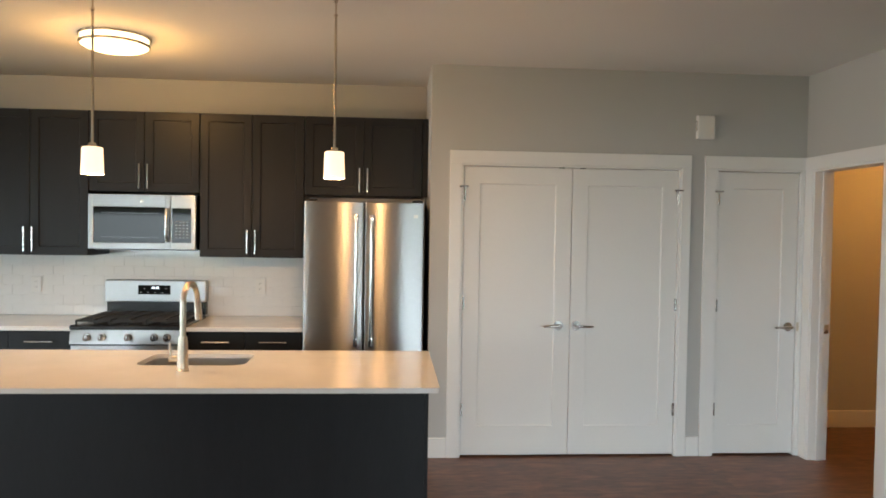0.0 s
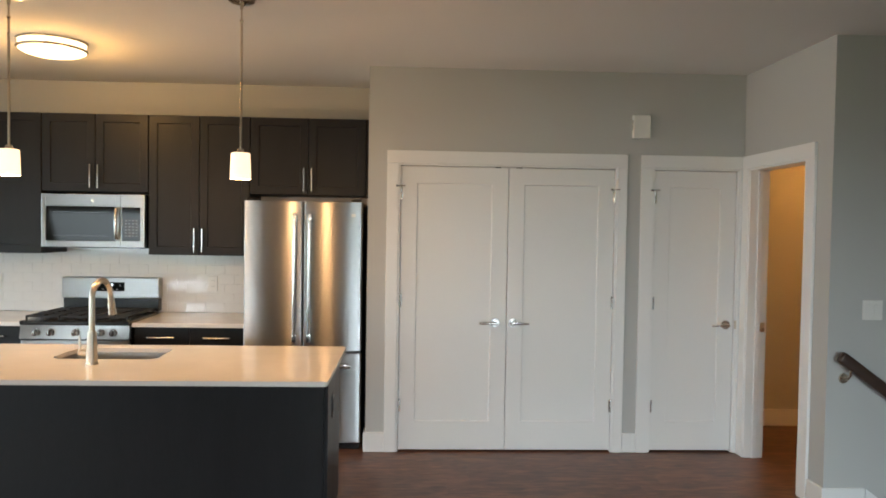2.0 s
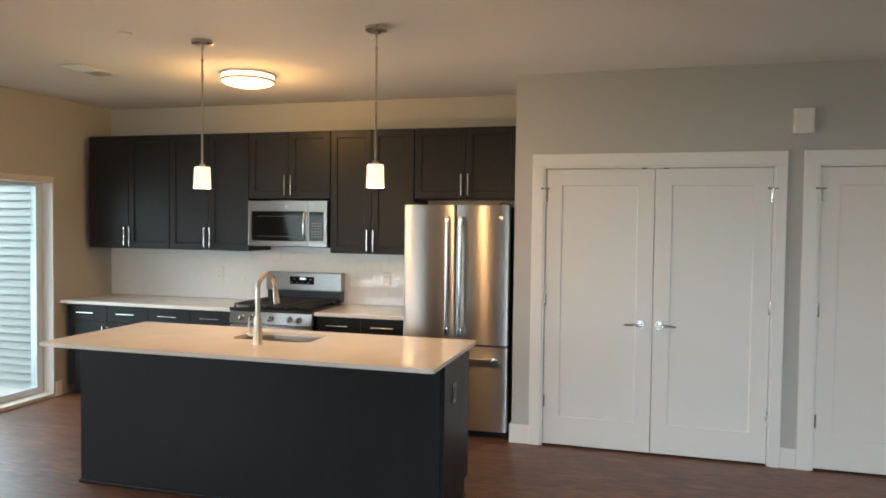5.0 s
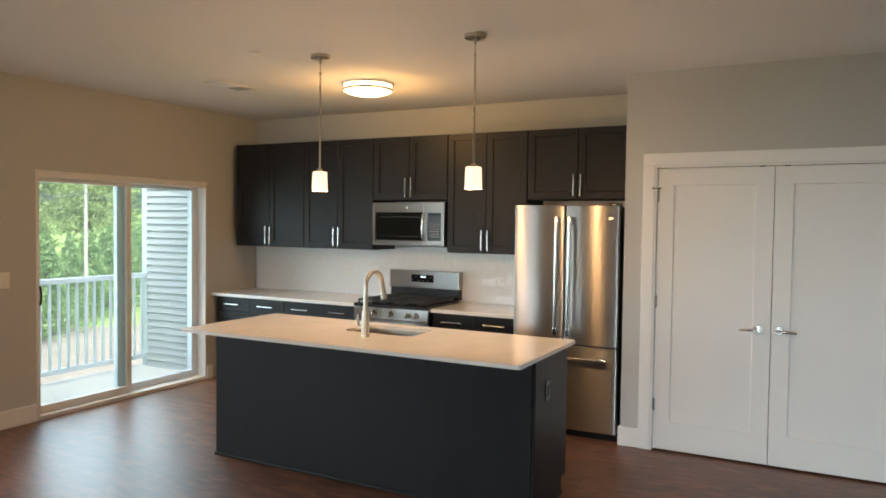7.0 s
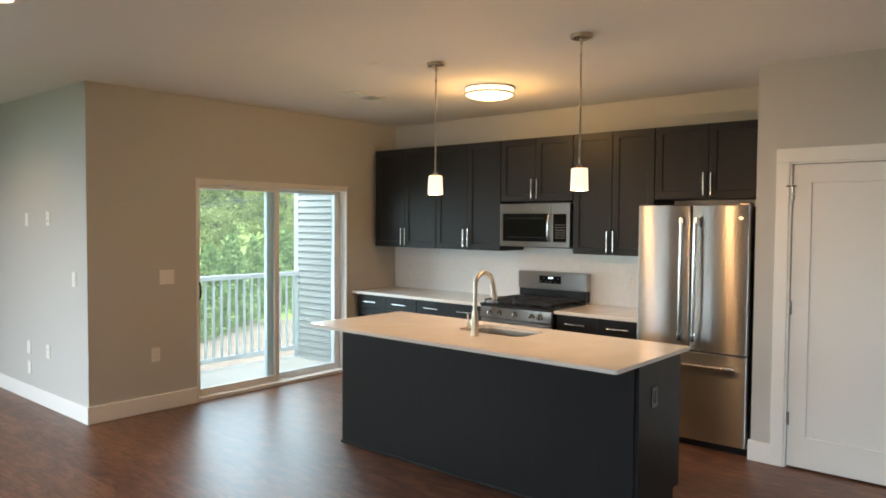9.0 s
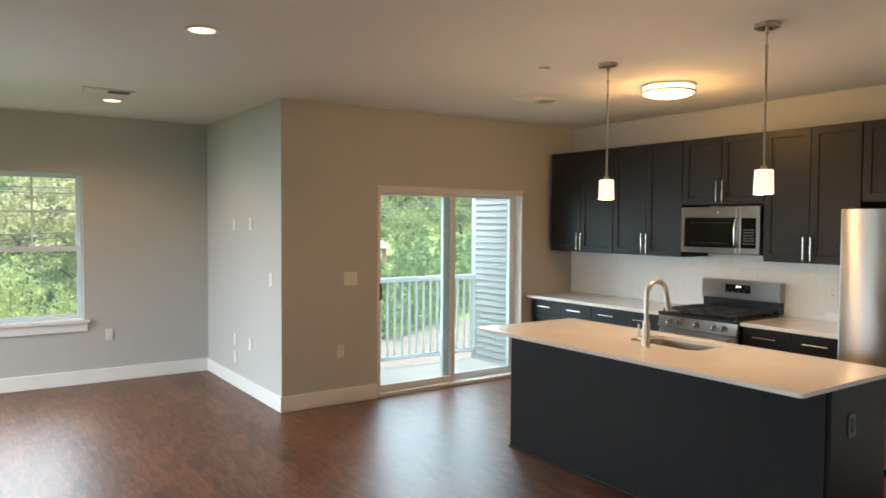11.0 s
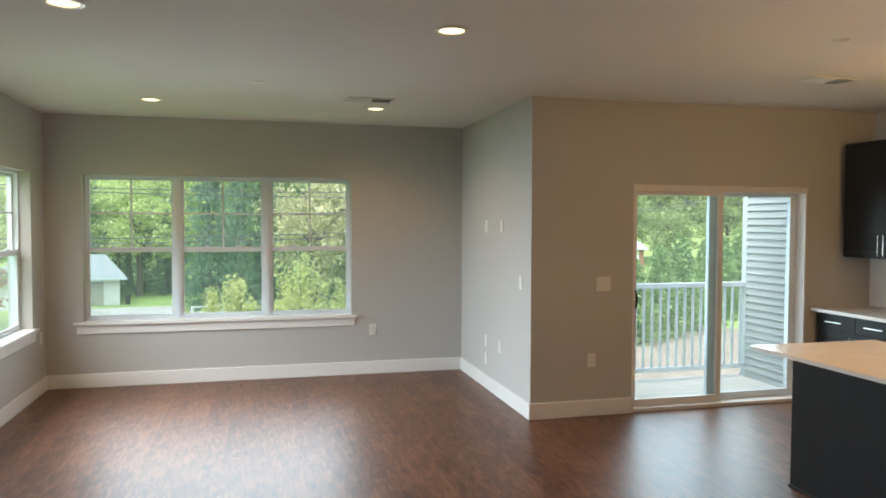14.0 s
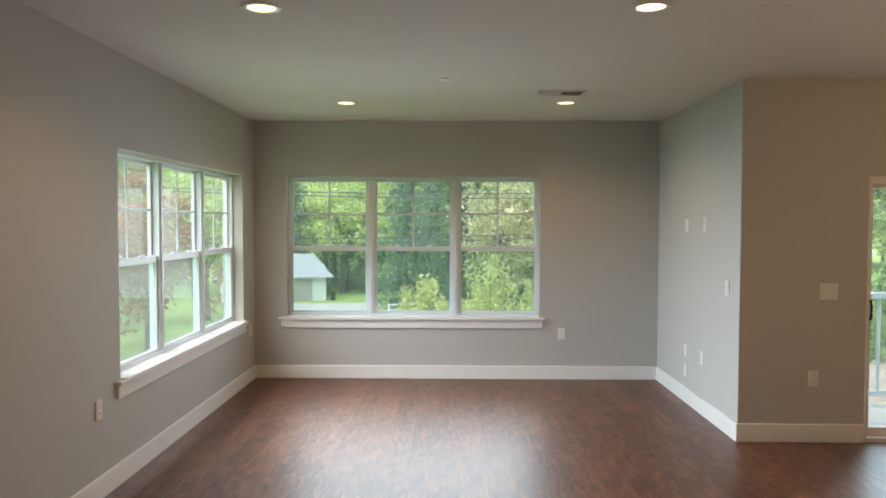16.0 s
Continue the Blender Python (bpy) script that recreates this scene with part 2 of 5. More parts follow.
L_PINE = leaf("spruce_needles", (0.08, 0.17, 0.11), (0.28, 0.41, 0.25))
L_SPRING = leaf("young_yellow_green_leaves", (0.50, 0.56, 0.16), (0.85, 0.82, 0.42))
L_HILL = leaf("hillside_leaves", (0.20, 0.29, 0.11), (0.48, 0.53, 0.25))
L_PALE = leaf("pale_blossom_leaves", (0.36, 0.38, 0.16), (0.70, 0.66, 0.44))
L_RUST = leaf("rust_leaves", (0.22, 0.09, 0.05), (0.46, 0.28, 0.14))

# ---- mesh helpers ----
PLACED = {}


def box(bm, x0, x1, y0, y1, z0, z1, r=0.0, seg=2):
    """A box, its edges rounded by r."""
    vs = [bm.verts.new((x, y, z)) for z in (z0, z1) for y in (y0, y1) for x in (x0, x1)]
    fs = [bm.faces.new([vs[i] for i in q]) for q in ((0, 2, 3, 1), (4, 5, 7, 6), (0, 1, 5, 4), (2, 6, 7, 3), (0, 4, 6, 2), (1, 3, 7, 5))]
    if r:
        es = list({e for f in fs for e in f.edges})
        bmesh.ops.bevel(bm, geom=es, offset=r, segments=seg, profile=0.5, affect='EDGES', clamp_overlap=True)
    return bm


def boxes(rows, r=0.0):
    bm = bmesh.new()
    for row in rows:
        box(bm, *row, r)
    return bm


def rod(bm, a, b, r0, r1=None, seg=16):
    a, b = Vector(a), Vector(b)
    d = b - a
    m = Matrix.Translation((a + b) / 2) @ d.to_track_quat("Z", "Y").to_matrix().to_4x4()
    bmesh.ops.create_cone(bm, cap_ends=True, segments=seg, radius1=r0, radius2=r0 if r1 is None else r1, depth=d.length, matrix=m)
    return bm


def lathe(bm, c, profile, seg=32):
    """Turns (radius, height) pairs round the upright through c."""
    rings = []
    for r, z in profile:
        rings.append([bm.verts.new((c[0] + r * math.cos(2 * math.pi * k / seg), c[1] + r * math.sin(2 * math.pi * k / seg), c[2] + z)) for k in range(seg)] if r > 1e-5
                     else [bm.verts.new((c[0], c[1], c[2] + z))])
    for a, b in zip(rings, rings[1:]):
        for k in range(seg):
            j = (k + 1) % seg
            if len(a) == 1:
                bm.faces.new((a[0], b[k], b[j]))
            elif len(b) == 1:
                bm.faces.new((a[k], b[0], a[j]))
            else:
                bm.faces.new((a[k], b[k], b[j], a[j]))
    return bm


def tube(bm, pts, radii, seg=14):
    """A round bar swept along points."""
    pts = [Vector(p) for p in pts]
    rings = []
    for i, p in enumerate(pts):
        d = (pts[min(i + 1, len(pts) - 1)] - pts[max(i - 1, 0)]).normalized()
        q = d.to_track_quat("Z", "Y").to_matrix()
        r = radii[i] if isinstance(radii, (list, tuple)) else radii
        rings.append([bm.verts.new(p + q @ Vector((r * math.cos(2 * math.pi * k / seg), r * math.sin(2 * math.pi * k / seg), 0))) for k in range(seg)])
    for a, b in zip(rings, rings[1:]):
        off = min(range(seg), key=lambda s: (a[0].co - b[s].co).length)
        for k in range(seg):
            bm.faces.new((a[k], a[(k + 1) % seg], b[(k + 1 + off) % seg], b[(k + off) % seg]))
    bm.faces.new(rings[0][::-1])
    bm.faces.new(rings[-1])
    return bm


def prism(bm, outline, y0, y1):
    """An outline in x and z, given depth along y."""
    a = [bm.verts.new((x, y0, z)) for x, z in outline]
    b = [bm.verts.new((x, y1, z)) for x, z in outline]
    bm.faces.new(a)
    bm.faces.new(b[::-1])
    for k in range(len(a)):
        j = (k + 1) % len(a)
        bm.faces.new((a[j], a[k], b[k], b[j]))
    bmesh.ops.recalc_face_normals(bm, faces=bm.faces)
    return bm


def mesh_of(name, bm, material, smooth=False):
    me = bpy.data.meshes.new(name)
    bmesh.ops.recalc_face_normals(bm, faces=bm.faces)
    bm.to_mesh(me)
    bm.free()
    me.materials.append(material)
    if smooth:
        me.shade_smooth()
        me.set_sharp_from_angle(angle=radians(40))
    return me


def thing(name, at, label, category, group="", kind=""):
    ob = new(name)
    ob.empty_display_size = 0.1
    ob.location = at
    PLACED[ob.name] = Matrix.Translation(at)
    return tagged(ob, label, category, group, kind)


def part(name, bm, material, parent, label="", smooth=False):
    ob = new(name, mesh_of(name, bm, material, smooth))
    ob.parent = parent
    ob.matrix_parent_inverse = PLACED.get(parent.name, Matrix.Identity(4)).inverted()
    return tagged(ob, label)


def single(name, bm, material, label, category, group="", kind="", smooth=False):
    """A thing of one mesh."""
    return tagged(new(name, mesh_of(name, bm, material, smooth)), label, category, group, kind)


def structure(name, bm, material, label, category):
    return single(name, bm, material, label, category, kind="structure")


# ---- walls, floor and ceiling ----
CEIL = 2.73


def wall(name, axis, t0, t1, a0, a1, holes=(), z0=0.0, z1=CEIL, label="greige painted drywall wall"):
    """A wall across x or y from t0 to t1, running from a0 to a1; holes are (start, end, bottom, top)."""
    cut_a = sorted({a0, a1, *(h[0] for h in holes), *(h[1] for h in holes)})
    cut_z = sorted({z0, z1, *(min(max(h[k], z0), z1) for h in holes for k in (2, 3))})
    solid = {}
    for i in range(len(cut_a) - 1):
        for k in range(len(cut_z) - 1):
            ca, cz = (cut_a[i] + cut_a[i + 1]) / 2, (cut_z[k] + cut_z[k + 1]) / 2
            solid[i, k] = not any(h[0] < ca < h[1] and h[2] < cz < h[3] for h in holes)
    bm, made = bmesh.new(), {}

    def vert(side, i, k):
        if (side, i, k) not in made:
            across, a, z = (t0, t1)[side], cut_a[i], cut_z[k]
            made[side, i, k] = bm.verts.new((across, a, z) if axis == "x" else (a, across, z))
        return made[side, i, k]

    for (i, k), full in solid.items():
        if not full:
            continue
        for side in (0, 1):
            bm.faces.new([vert(side, *c) for c in ((i, k), (i + 1, k), (i + 1, k + 1), (i, k + 1))])
        for n, p, q in (((i - 1, k), (i, k), (i, k + 1)), ((i + 1, k), (i + 1, k), (i + 1, k + 1)), ((i, k - 1), (i, k), (i + 1, k)), ((i, k + 1), (i, k + 1), (i + 1, k + 1))):
            if not solid.get(n, False):
                bm.faces.new((vert(0, *p), vert(0, *q), vert(1, *q), vert(1, *p)))
    return structure(name, bm, M_WALL, label, "wall")


W1 = (-6.615, -3.93, 0.66, 2.145)
W2 = (-5.99, -3.32, 0.665, 2.13)
SL = (-1.73, 0.062, 0.0, 2.0)
DD = (0.215, 1.777, 0.0, 2.055)
D2 = (2.035, 2.665, 0.0, 2.055)
W3 = (0.22, 2.88, 0.665, 2.13)
D3 = (-0.84, -0.11, 0.0, 2.055)

wall_west = wall("wall_west", "x", -6.60, -6.40, -7.157, -2.48, [W1])
wall_jog = wall("wall_jog", "y", -2.68, -2.48, -6.40, -4.45)
wall_slider = wall("wall_slider", "x", -4.45, -4.25, -2.68, 1.0, [SL])
wall_north = wall("wall_north", "y", 0.80, 1.0, -4.25, 5.65)
wall_return = wall("wall_fridge_return", "x", 0.0, 0.12, 0.12, 0.80)
wall_pantry = wall("wall_pantry", "y", 0.0, 0.12, 0.0, 2.82, [DD, D2])
wall_hall = wall("wall_hall", "x", 2.70, 2.82, -1.095, 0.0, [D3])
wall_hall_back = wall("wall_hall_back", "y", 0.72, 0.80, 2.82, 5.5)
wall_closet = wall("wall_closet", "x", 2.74, 2.82, 0.12, 0.72)
wall_stair = wall("wall_stair", "y", -1.095, -0.975, 2.82, 5.5, z0=-2.8)
wall_east = wall("wall_east", "x", 5.5, 5.65, -7.157, 0.80, z0=-2.8)
wall_south = wall("wall_south", "y", -7.157, -6.957, -6.40, 5.5, [W2, W3])
wall_bump = wall("wall_south_bump", "y", -6.957, -6.90, -2.27, 5.5, [W3])
wall_stair_low = wall("wall_stairwell_low", "y", -2.27, -2.15, 2.93, 5.5, z0=-2.8, z1=-0.14)
wall_stair_end = wall("wall_stairwell_head", "x", 2.81, 2.93, -2.15, -1.095, z0=-2.8, z1=-0.14)

structure("ceiling", boxes([(-6.60, 5.65, -7.157, -2.48, CEIL, CEIL + 0.15), (-4.45, 5.65, -2.48, 1.0, CEIL, CEIL + 0.15)]), M_CEIL,
          "flat white painted drywall ceiling", "ceiling")
floor = structure("floor", boxes([(-6.60, 2.93, -7.157, -2.48, -0.14, -0.006), (-4.45, 2.93, -2.48, 1.0, -0.14, -0.006),
                                  (2.93, 5.5, -7.157, -2.15, -0.14, -0.006), (2.93, 5.5, -1.0, 1.0, -0.14, -0.006)]), M_SUB,
                  "dark brown hand-scraped vinyl plank floor", "floor")

# baseboards
BB, BT = 0.14, 0.016


def baseboard(rows, label="white painted flat baseboard along the wall"):
    bm = bmesh.new()
    for x0, x1, y0, y1 in rows:
        box(bm, x0, x1, y0, y1, 0.0, BB, 0.004)
    return structure("baseboard", bm, M_TRIM, label, "baseboard")


baseboard([(-6.40, -6.40 + BT, -6.957, -2.68)])
baseboard([(-6.40 + BT, -4.25 + BT, -2.68 - BT, -2.68)])
baseboard([(-4.25, -4.25 + BT, -2.68, -1.735)])
baseboard([(-4.25, -4.25 + BT, 0.067, 0.135)])
baseboard([(-6.40 + BT, -2.27 - BT, -6.957, -6.957 + BT)])
baseboard([(-2.27 - BT, 5.5, -6.90, -6.90 + BT), (-2.27 - BT, -2.27, -6.957 + BT, -6.90)])
baseboard([(-BT, 0.132, -BT, 0.0), (-BT, 0.0, 0.0, 0.10)])
baseboard([(1.846, 1.944, -BT, 0.0)])
baseboard([(2.70 - BT, 2.70, -1.095 - BT, -0.95), (2.70, 2.94, -1.095 - BT, -1.095)])
baseboard([(2.82, 5.5, 0.72 - BT, 0.72)])
baseboard([(5.5 - BT, 5.5, -6.88, -2.2)])

# ---- windows ----


def triple_window(name, length, label, frame_m, h=1.465):
    """Three double-hung sashes in one row. Local: x along the wall, y out of the room, z up from the opening's bottom."""
    win = thing(name, (0, 0, 0), label, "window", kind="structure")
    mul, edge = 0.075, 0.022
    unit = (length - 2 * edge - 2 * mul) / 3
    part("window_frame", boxes([(0, edge, 0.10, 0.172, 0, h), (length - edge, length, 0.10, 0.172, 0, h), (edge, length - edge, 0.10, 0.172, h - 0.025, h),
                                (edge, length - edge, 0.10, 0.172, 0, 0.028)], 0.003), M_VINYL, win)
    for k in range(2):
        x = edge + unit + k * (unit + mul)
        part("mullion", boxes([(x, x + mul, 0.09, 0.172, 0.028, h - 0.025), (x + 0.022, x + mul - 0.022, 0.083, 0.09, 0.028, h - 0.025)], 0.003), M_VINYL, win)
    for k in range(3):
        x0 = edge + k * (unit + mul)
        x1 = x0 + unit
        mid = 0.725
        s = 0.024
        lower = part("lower_sash", boxes([(x0, x0 + s, 0.105, 0.135, 0.03, mid + 0.02), (x1 - s, x1, 0.105, 0.135, 0.03, mid + 0.02), (x0 + s, x1 - s, 0.105, 0.135, 0.03, 0.05),
                                          (x0 + s, x1 - s, 0.105, 0.135, mid - 0.03, mid + 0.02)], 0.003), M_VINYL, win)
        pane = part("pane", boxes([(x0 + s, x1 - s, 0.118, 0.122, 0.05, mid - 0.03)]), M_SCREEN, lower, "screened lower glass pane")
        pane.visible_shadow = False
        upper = part("upper_sash", boxes([(x0, x0 + s, 0.142, 0.17, mid - 0.02, h - 0.025), (x1 - s, x1, 0.142, 0.17, mid - 0.02, h - 0.025),
                                          (x0 + s, x1 - s, 0.142, 0.17, h - 0.05, h - 0.025), (x0 + s, x1 - s, 0.142, 0.17, mid - 0.02, mid + 0.012)], 0.003), M_VINYL, win)
        pane = part("pane", boxes([(x0 + s, x1 - s, 0.152, 0.156, mid + 0.012, h - 0.05)]), M_GLASS, upper)
        pane.visible_shadow = False
        c, zc = (x0 + x1) / 2, (mid + 0.03 + h - 0.05) / 2
        part("muntin", boxes([(c - 0.009, c + 0.009, 0.144, 0.151, mid + 0.012, h - 0.05)], 0.002), M_VINYL, upper)
        part("muntin", boxes([(x0 + s, c - 0.009, 0.144, 0.151, zc - 0.009, zc + 0.009), (c + 0.009, x1 - s, 0.144, 0.151, zc - 0.009, zc + 0.009)], 0.002), M_VINYL, upper)
        for q in (0.3, 0.7):
            xc = x0 + q * unit
            bm = boxes([(xc - 0.032, xc + 0.032, 0.11, 0.132, mid + 0.02, mid + 0.029)], 0.003)
            box(bm, xc - 0.012, xc + 0.016, 0.10, 0.12, mid + 0.029, mid + 0.038, 0.003)
            part("sash_lock", bm, M_VINYL, lower, smooth=True)
    part("window_sill", boxes([(-0.085, 0.0, -0.045, -0.001, -0.03, -0.004), (length, length + 0.05, -0.045, -0.001, -0.03, -0.004),
                               (0.0, length, -0.045, 0.10, -0.03, 0.002)], 0.004), M_TRIM, win, "white painted wooden sill board")
    part("apron", boxes([(-0.06, length + 0.03, -0.018, -0.001, -0.118, -0.03)], 0.003), M_TRIM, win)
    win.matrix_world = frame_m
    return win


triple_window("window_1", W1[1] - W1[0], "white vinyl triple double-hung window with deep sill", pose(-6.40, W1[0], W1[2], 0, 0, 90), 1.485)
triple_window("window_2", W2[1] - W2[0], "white vinyl triple double-hung window beside the corner", pose(W2[1], -6.957, W2[2], 0, 0, 180))

# unseen window, assumed as the source of daylight on the closet doors
triple_window("window_3", W3[1] - W3[0], "assumed white vinyl triple double-hung window on the unseen long wall", pose(W3[1], -6.957, W3[2], 0, 0, 180))

# ---- sliding patio door ----
slider = thing("door_1", (-4.35, -0.83, 0), "white vinyl sliding patio door, closed", "patio door", kind="structure")
part("door_frame", boxes([(-4.45, -4.245, -1.729, -1.709, 0.0, 1.999), (-4.45, -4.245, 0.045, 0.061, 0.0, 1.999), (-4.45, -4.245, -1.709, 0.045, 1.955, 1.999),
                          (-4.45, -4.245, -1.709, 0.045, 0.0, 0.035), (-4.245, -4.238, -1.74, 0.07, 1.999, 2.012)], 0.003), M_SLIDER, slider)


def slide_panel(x0, x1, y0, y1, ms, left, right):
    """A framed glass panel; left and right are the widths of its stiles."""
    p, q, zb, zt = y0 + left, y1 - right, 0.10, 1.922
    bm = boxes([(x0, x1, y0, p, 0.036, 1.954), (x0, x1, q, y1, 0.036, 1.954), (x0, x1, p, q, 0.036, zb), (x0, x1, p, q, zt, 1.954)], 0.004)
    panel = part("sliding_panel", bm, ms, slider)
    g = part("pane", boxes([((x0 + x1) / 2 - 0.003, (x0 + x1) / 2 + 0.003, p, q, zb, zt)]), M_DOORGLASS, panel)
    g.visible_shadow = False
    return panel


leaf_in = slide_panel(-4.345, -4.305, -1.708, -0.79, M_SLIDER, 0.045, 0.052)
# outer panel in the cool-tinted vinyl, its daylit look put into the colour
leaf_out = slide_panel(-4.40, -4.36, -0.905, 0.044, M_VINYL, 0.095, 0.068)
# thin added strip, coloured like the blue daylight on the outer stile
part("daylit_stile_strip", boxes([(-4.3596, -4.352, -0.906, -0.812, 0.04, 1.945)], 0.002), M_DAYLIT_STILE, leaf_out, "added blue-grey strip coloured as daylight on the overlapping stile")
bm = tube(bmesh.new(), [(-4.303, -1.684, 0.925), (-4.275, -1.684, 0.93), (-4.262, -1.684, 0.96), (-4.260, -1.684, 1.0), (-4.262, -1.684, 1.045), (-4.275, -1.684, 1.075), (-4.303, -1.684, 1.08)], 0.009)
part("handle", bm, M_BLACK, leaf_in, "black D-shaped pull handle", True)

# ---- doors, casings and hardware ----


def shaker(bm, x0, x1, z0, z1, yf, th, stile, rail, rec=0.008, low=None):
    """A framed front that faces -y, its flat panel set back by rec."""
    low = rail if low is None else low
    v = {}
    e = 0.004
    for key, y, p, q, lo, hi in (("back", yf + th, x0, x1, z0, z1), ("front", yf, x0, x1, z0, z1), ("rim", yf, x0 + stile, x1 - stile, z0 + low, z1 - rail),
                                 ("panel", yf + rec, x0 + stile + e, x1 - stile - e, z0 + low + e, z1 - rail - e)):
        v[key] = [bm.verts.new(c) for c in ((p, y, lo), (q, y, lo), (q, y, hi), (p, y, hi))]
    for a, b in (("back", "front"), ("front", "rim"), ("rim", "panel")):
        for k in range(4):
            j = (k + 1) % 4
            bm.faces.new((v[a][k], v[a][j], v[b][j], v[b][k]))
    bm.faces.new(v["panel"])
    bm.faces.new(v["back"][::-1])
    bmesh.ops.bevel(bm, geom=[f for f in bm.edges if len({w in v["front"] for w in f.verts}) == 1 and f.verts[0] in v["front"]], offset=0.002, segments=1, affect='EDGES')
    return bm


def casing_y(hole, yf, right=0.09, left=0.085, name="trim"):
    """White casing and jambs round an opening in a wall that faces -y."""
    a, b, _, top = hole
    rows = [(a - left, a, yf - 0.019, yf - 0.001, 0, top), (b, b + right, yf - 0.019, yf - 0.001, 0, top), (a - left, b + right, yf - 0.022, yf - 0.001, top, top + 0.09),
            (a, a + 0.015, yf - 0.012, yf + 0.12, 0, top - 0.015), (b - 0.015, b, yf - 0.012, yf + 0.12, 0, top - 0.015), (a, b, yf - 0.012, yf + 0.12, top - 0.015, top)]
    return structure(name, boxes(rows, 0.003), M_TRIM, "white painted flat door casing", "door casing")


def lever(parent, x, y, z, turn):
    """Round rose and a lever that points along turn (-1 or 1 in x)."""
    bm = bmesh.new()
    rod(bm, (x, y, z), (x, y - 0.009, z), 0.033, 0.031, 28)
    rod(bm, (x, y - 0.009, z), (x, y - 0.05, z), 0.012, 0.011, 16)
    tube(bm, [(x - turn * 0.012, y - 0.05, z), (x + turn * 0.02, y - 0.052, z), (x + turn * 0.06, y - 0.050, z - 0.002), (x + turn * 0.095, y - 0.046, z - 0.004), (x + turn * 0.112, y - 0.040, z - 0.005)],
         [0.011, 0.0115, 0.0095, 0.008, 0.006])
    return part("door_handle", bm, M_CHROME, parent, "satin nickel lever handle", True)


def hinge(parent, x, y, z, stop=False):
    bm = rod(bmesh.new(), (x, y - 0.006, z - 0.045), (x, y - 0.006, z + 0.045), 0.0065, seg=12)
    box(bm, x - 0.012, x + 0.012, y - 0.003, y - 0.0005, z - 0.044, z + 0.044)
    if stop:
        rod(bm, (x - 0.030, y - 0.02, z + 0.05), (x + 0.030, y - 0.02, z + 0.05), 0.0055, seg=10)
        rod(bm, (x - 0.033, y - 0.02, z + 0.05), (x - 0.022, y - 0.02, z + 0.05), 0.009, seg=10)
    return part("hinge", bm, M_CHROME, parent, smooth=True)


casing_y(DD, 0.0, 0.068, 0.083)
casing_y(D2, 0.0, 0.034, 0.09)


def swing_door(name, x0, x1, hx, hand, hinge_x, label):
    d = thing(name, ((x0 + x1) / 2, 0.02, 0.012), label, "door", kind="structure")
    leaf_ob = part("leaf", shaker(bmesh.new(), x0, x1, 0.014, 2.036, 0.004, 0.035, 0.112, 0.118, 0.009, 0.205), M_DOOR, d)
    lever(leaf_ob, hx, 0.004, 0.932, hand)
    for z, s in ((1.845, True), (1.082, False), (0.335, False)):
        hinge(leaf_ob, hinge_x, 0.002, z, s)
    return d


swing_door("door_2", 0.233, 0.994, 0.915, -1, 0.2315, "white one-panel closet door of a closed pair")
swing_door("door_3", 0.998, 1.759, 1.042, 1, 1.7605, "white one-panel closet door of a closed pair")
swing_door("door_4", 2.053, 2.647, 2.592, -1, 2.0515, "narrow white one-panel closet door, closed")
for x in (0.90, 1.05):
    single("ball_catch", boxes([(x, x + 0.04, 0.0, 0.02, 2.034, 2.039)]), M_SLOT, "small dark ball catch over the closet doors", "door catch")
single("strike_plate", boxes([(2.6485, 2.668, -0.0155, -0.0125, 0.905, 0.965)], 0.001), M_NICKEL, "satin nickel strike plate on the door jamb", "strike plate")

# open doorway to the hall
a, b, _, top = D3
xf = 2.70
structure("trim", boxes([(xf - 0.019, xf - 0.001, a - 0.10, a, 0, top), (xf - 0.019, xf - 0.001, b, b + 0.088, 0, top), (xf - 0.022, xf - 0.001, a - 0.10, b + 0.088, top, top + 0.09),
                         (xf - 0.012, xf + 0.13, a, a + 0.015, 0, top - 0.015), (xf - 0.012, xf + 0.13, b - 0.015, b, 0, top - 0.015), (xf - 0.012, xf + 0.13, a, b, top - 0.015, top),
                         (xf + 0.045, xf + 0.08, b - 0.027, b - 0.015, 0, top - 0.015), (xf + 0.045, xf + 0.08, a + 0.015, a + 0.027, 0, top - 0.015)], 0.003),
          M_TRIM, "white painted casing of the open doorway", "door casing")
single("strike_plate", boxes([(xf + 0.084, xf + 0.118, b - 0.0185, b - 0.0155, 0.90, 0.965)], 0.001), M_NICKEL, "satin nickel strike plate in the doorway", "strike plate")

# ---- stairs ----
stairs = thing("stairs", (3.0, -1.6, 0), "dark wooden stairs going down beside the wall", "stairs", kind="structure")
for k in range(10):
    x, z = 2.93 + 0.255 * k, -0.18 * (k + 1)
    part("tread", boxes([(x + 0.002, x + 0.28, -2.148, -1.097, z - 0.03, z)], 0.006), M_RAILWOOD, stairs)
    part("riser", boxes([(x - 0.0 + 0.001, x + 0.02, -2.148, -1.097, z + 0.001, z + 0.149)]), M_TRIM, stairs)
structure("stair_skirt", prism(bmesh.new(), [(2.942, 0.14), (2.942, 0.0), (2.942, -0.10), (5.48, -1.93), (5.48, -1.69)], -1.095 - BT, -1.0955), M_TRIM, "white sloping skirt board beside the stairs", "skirt board")

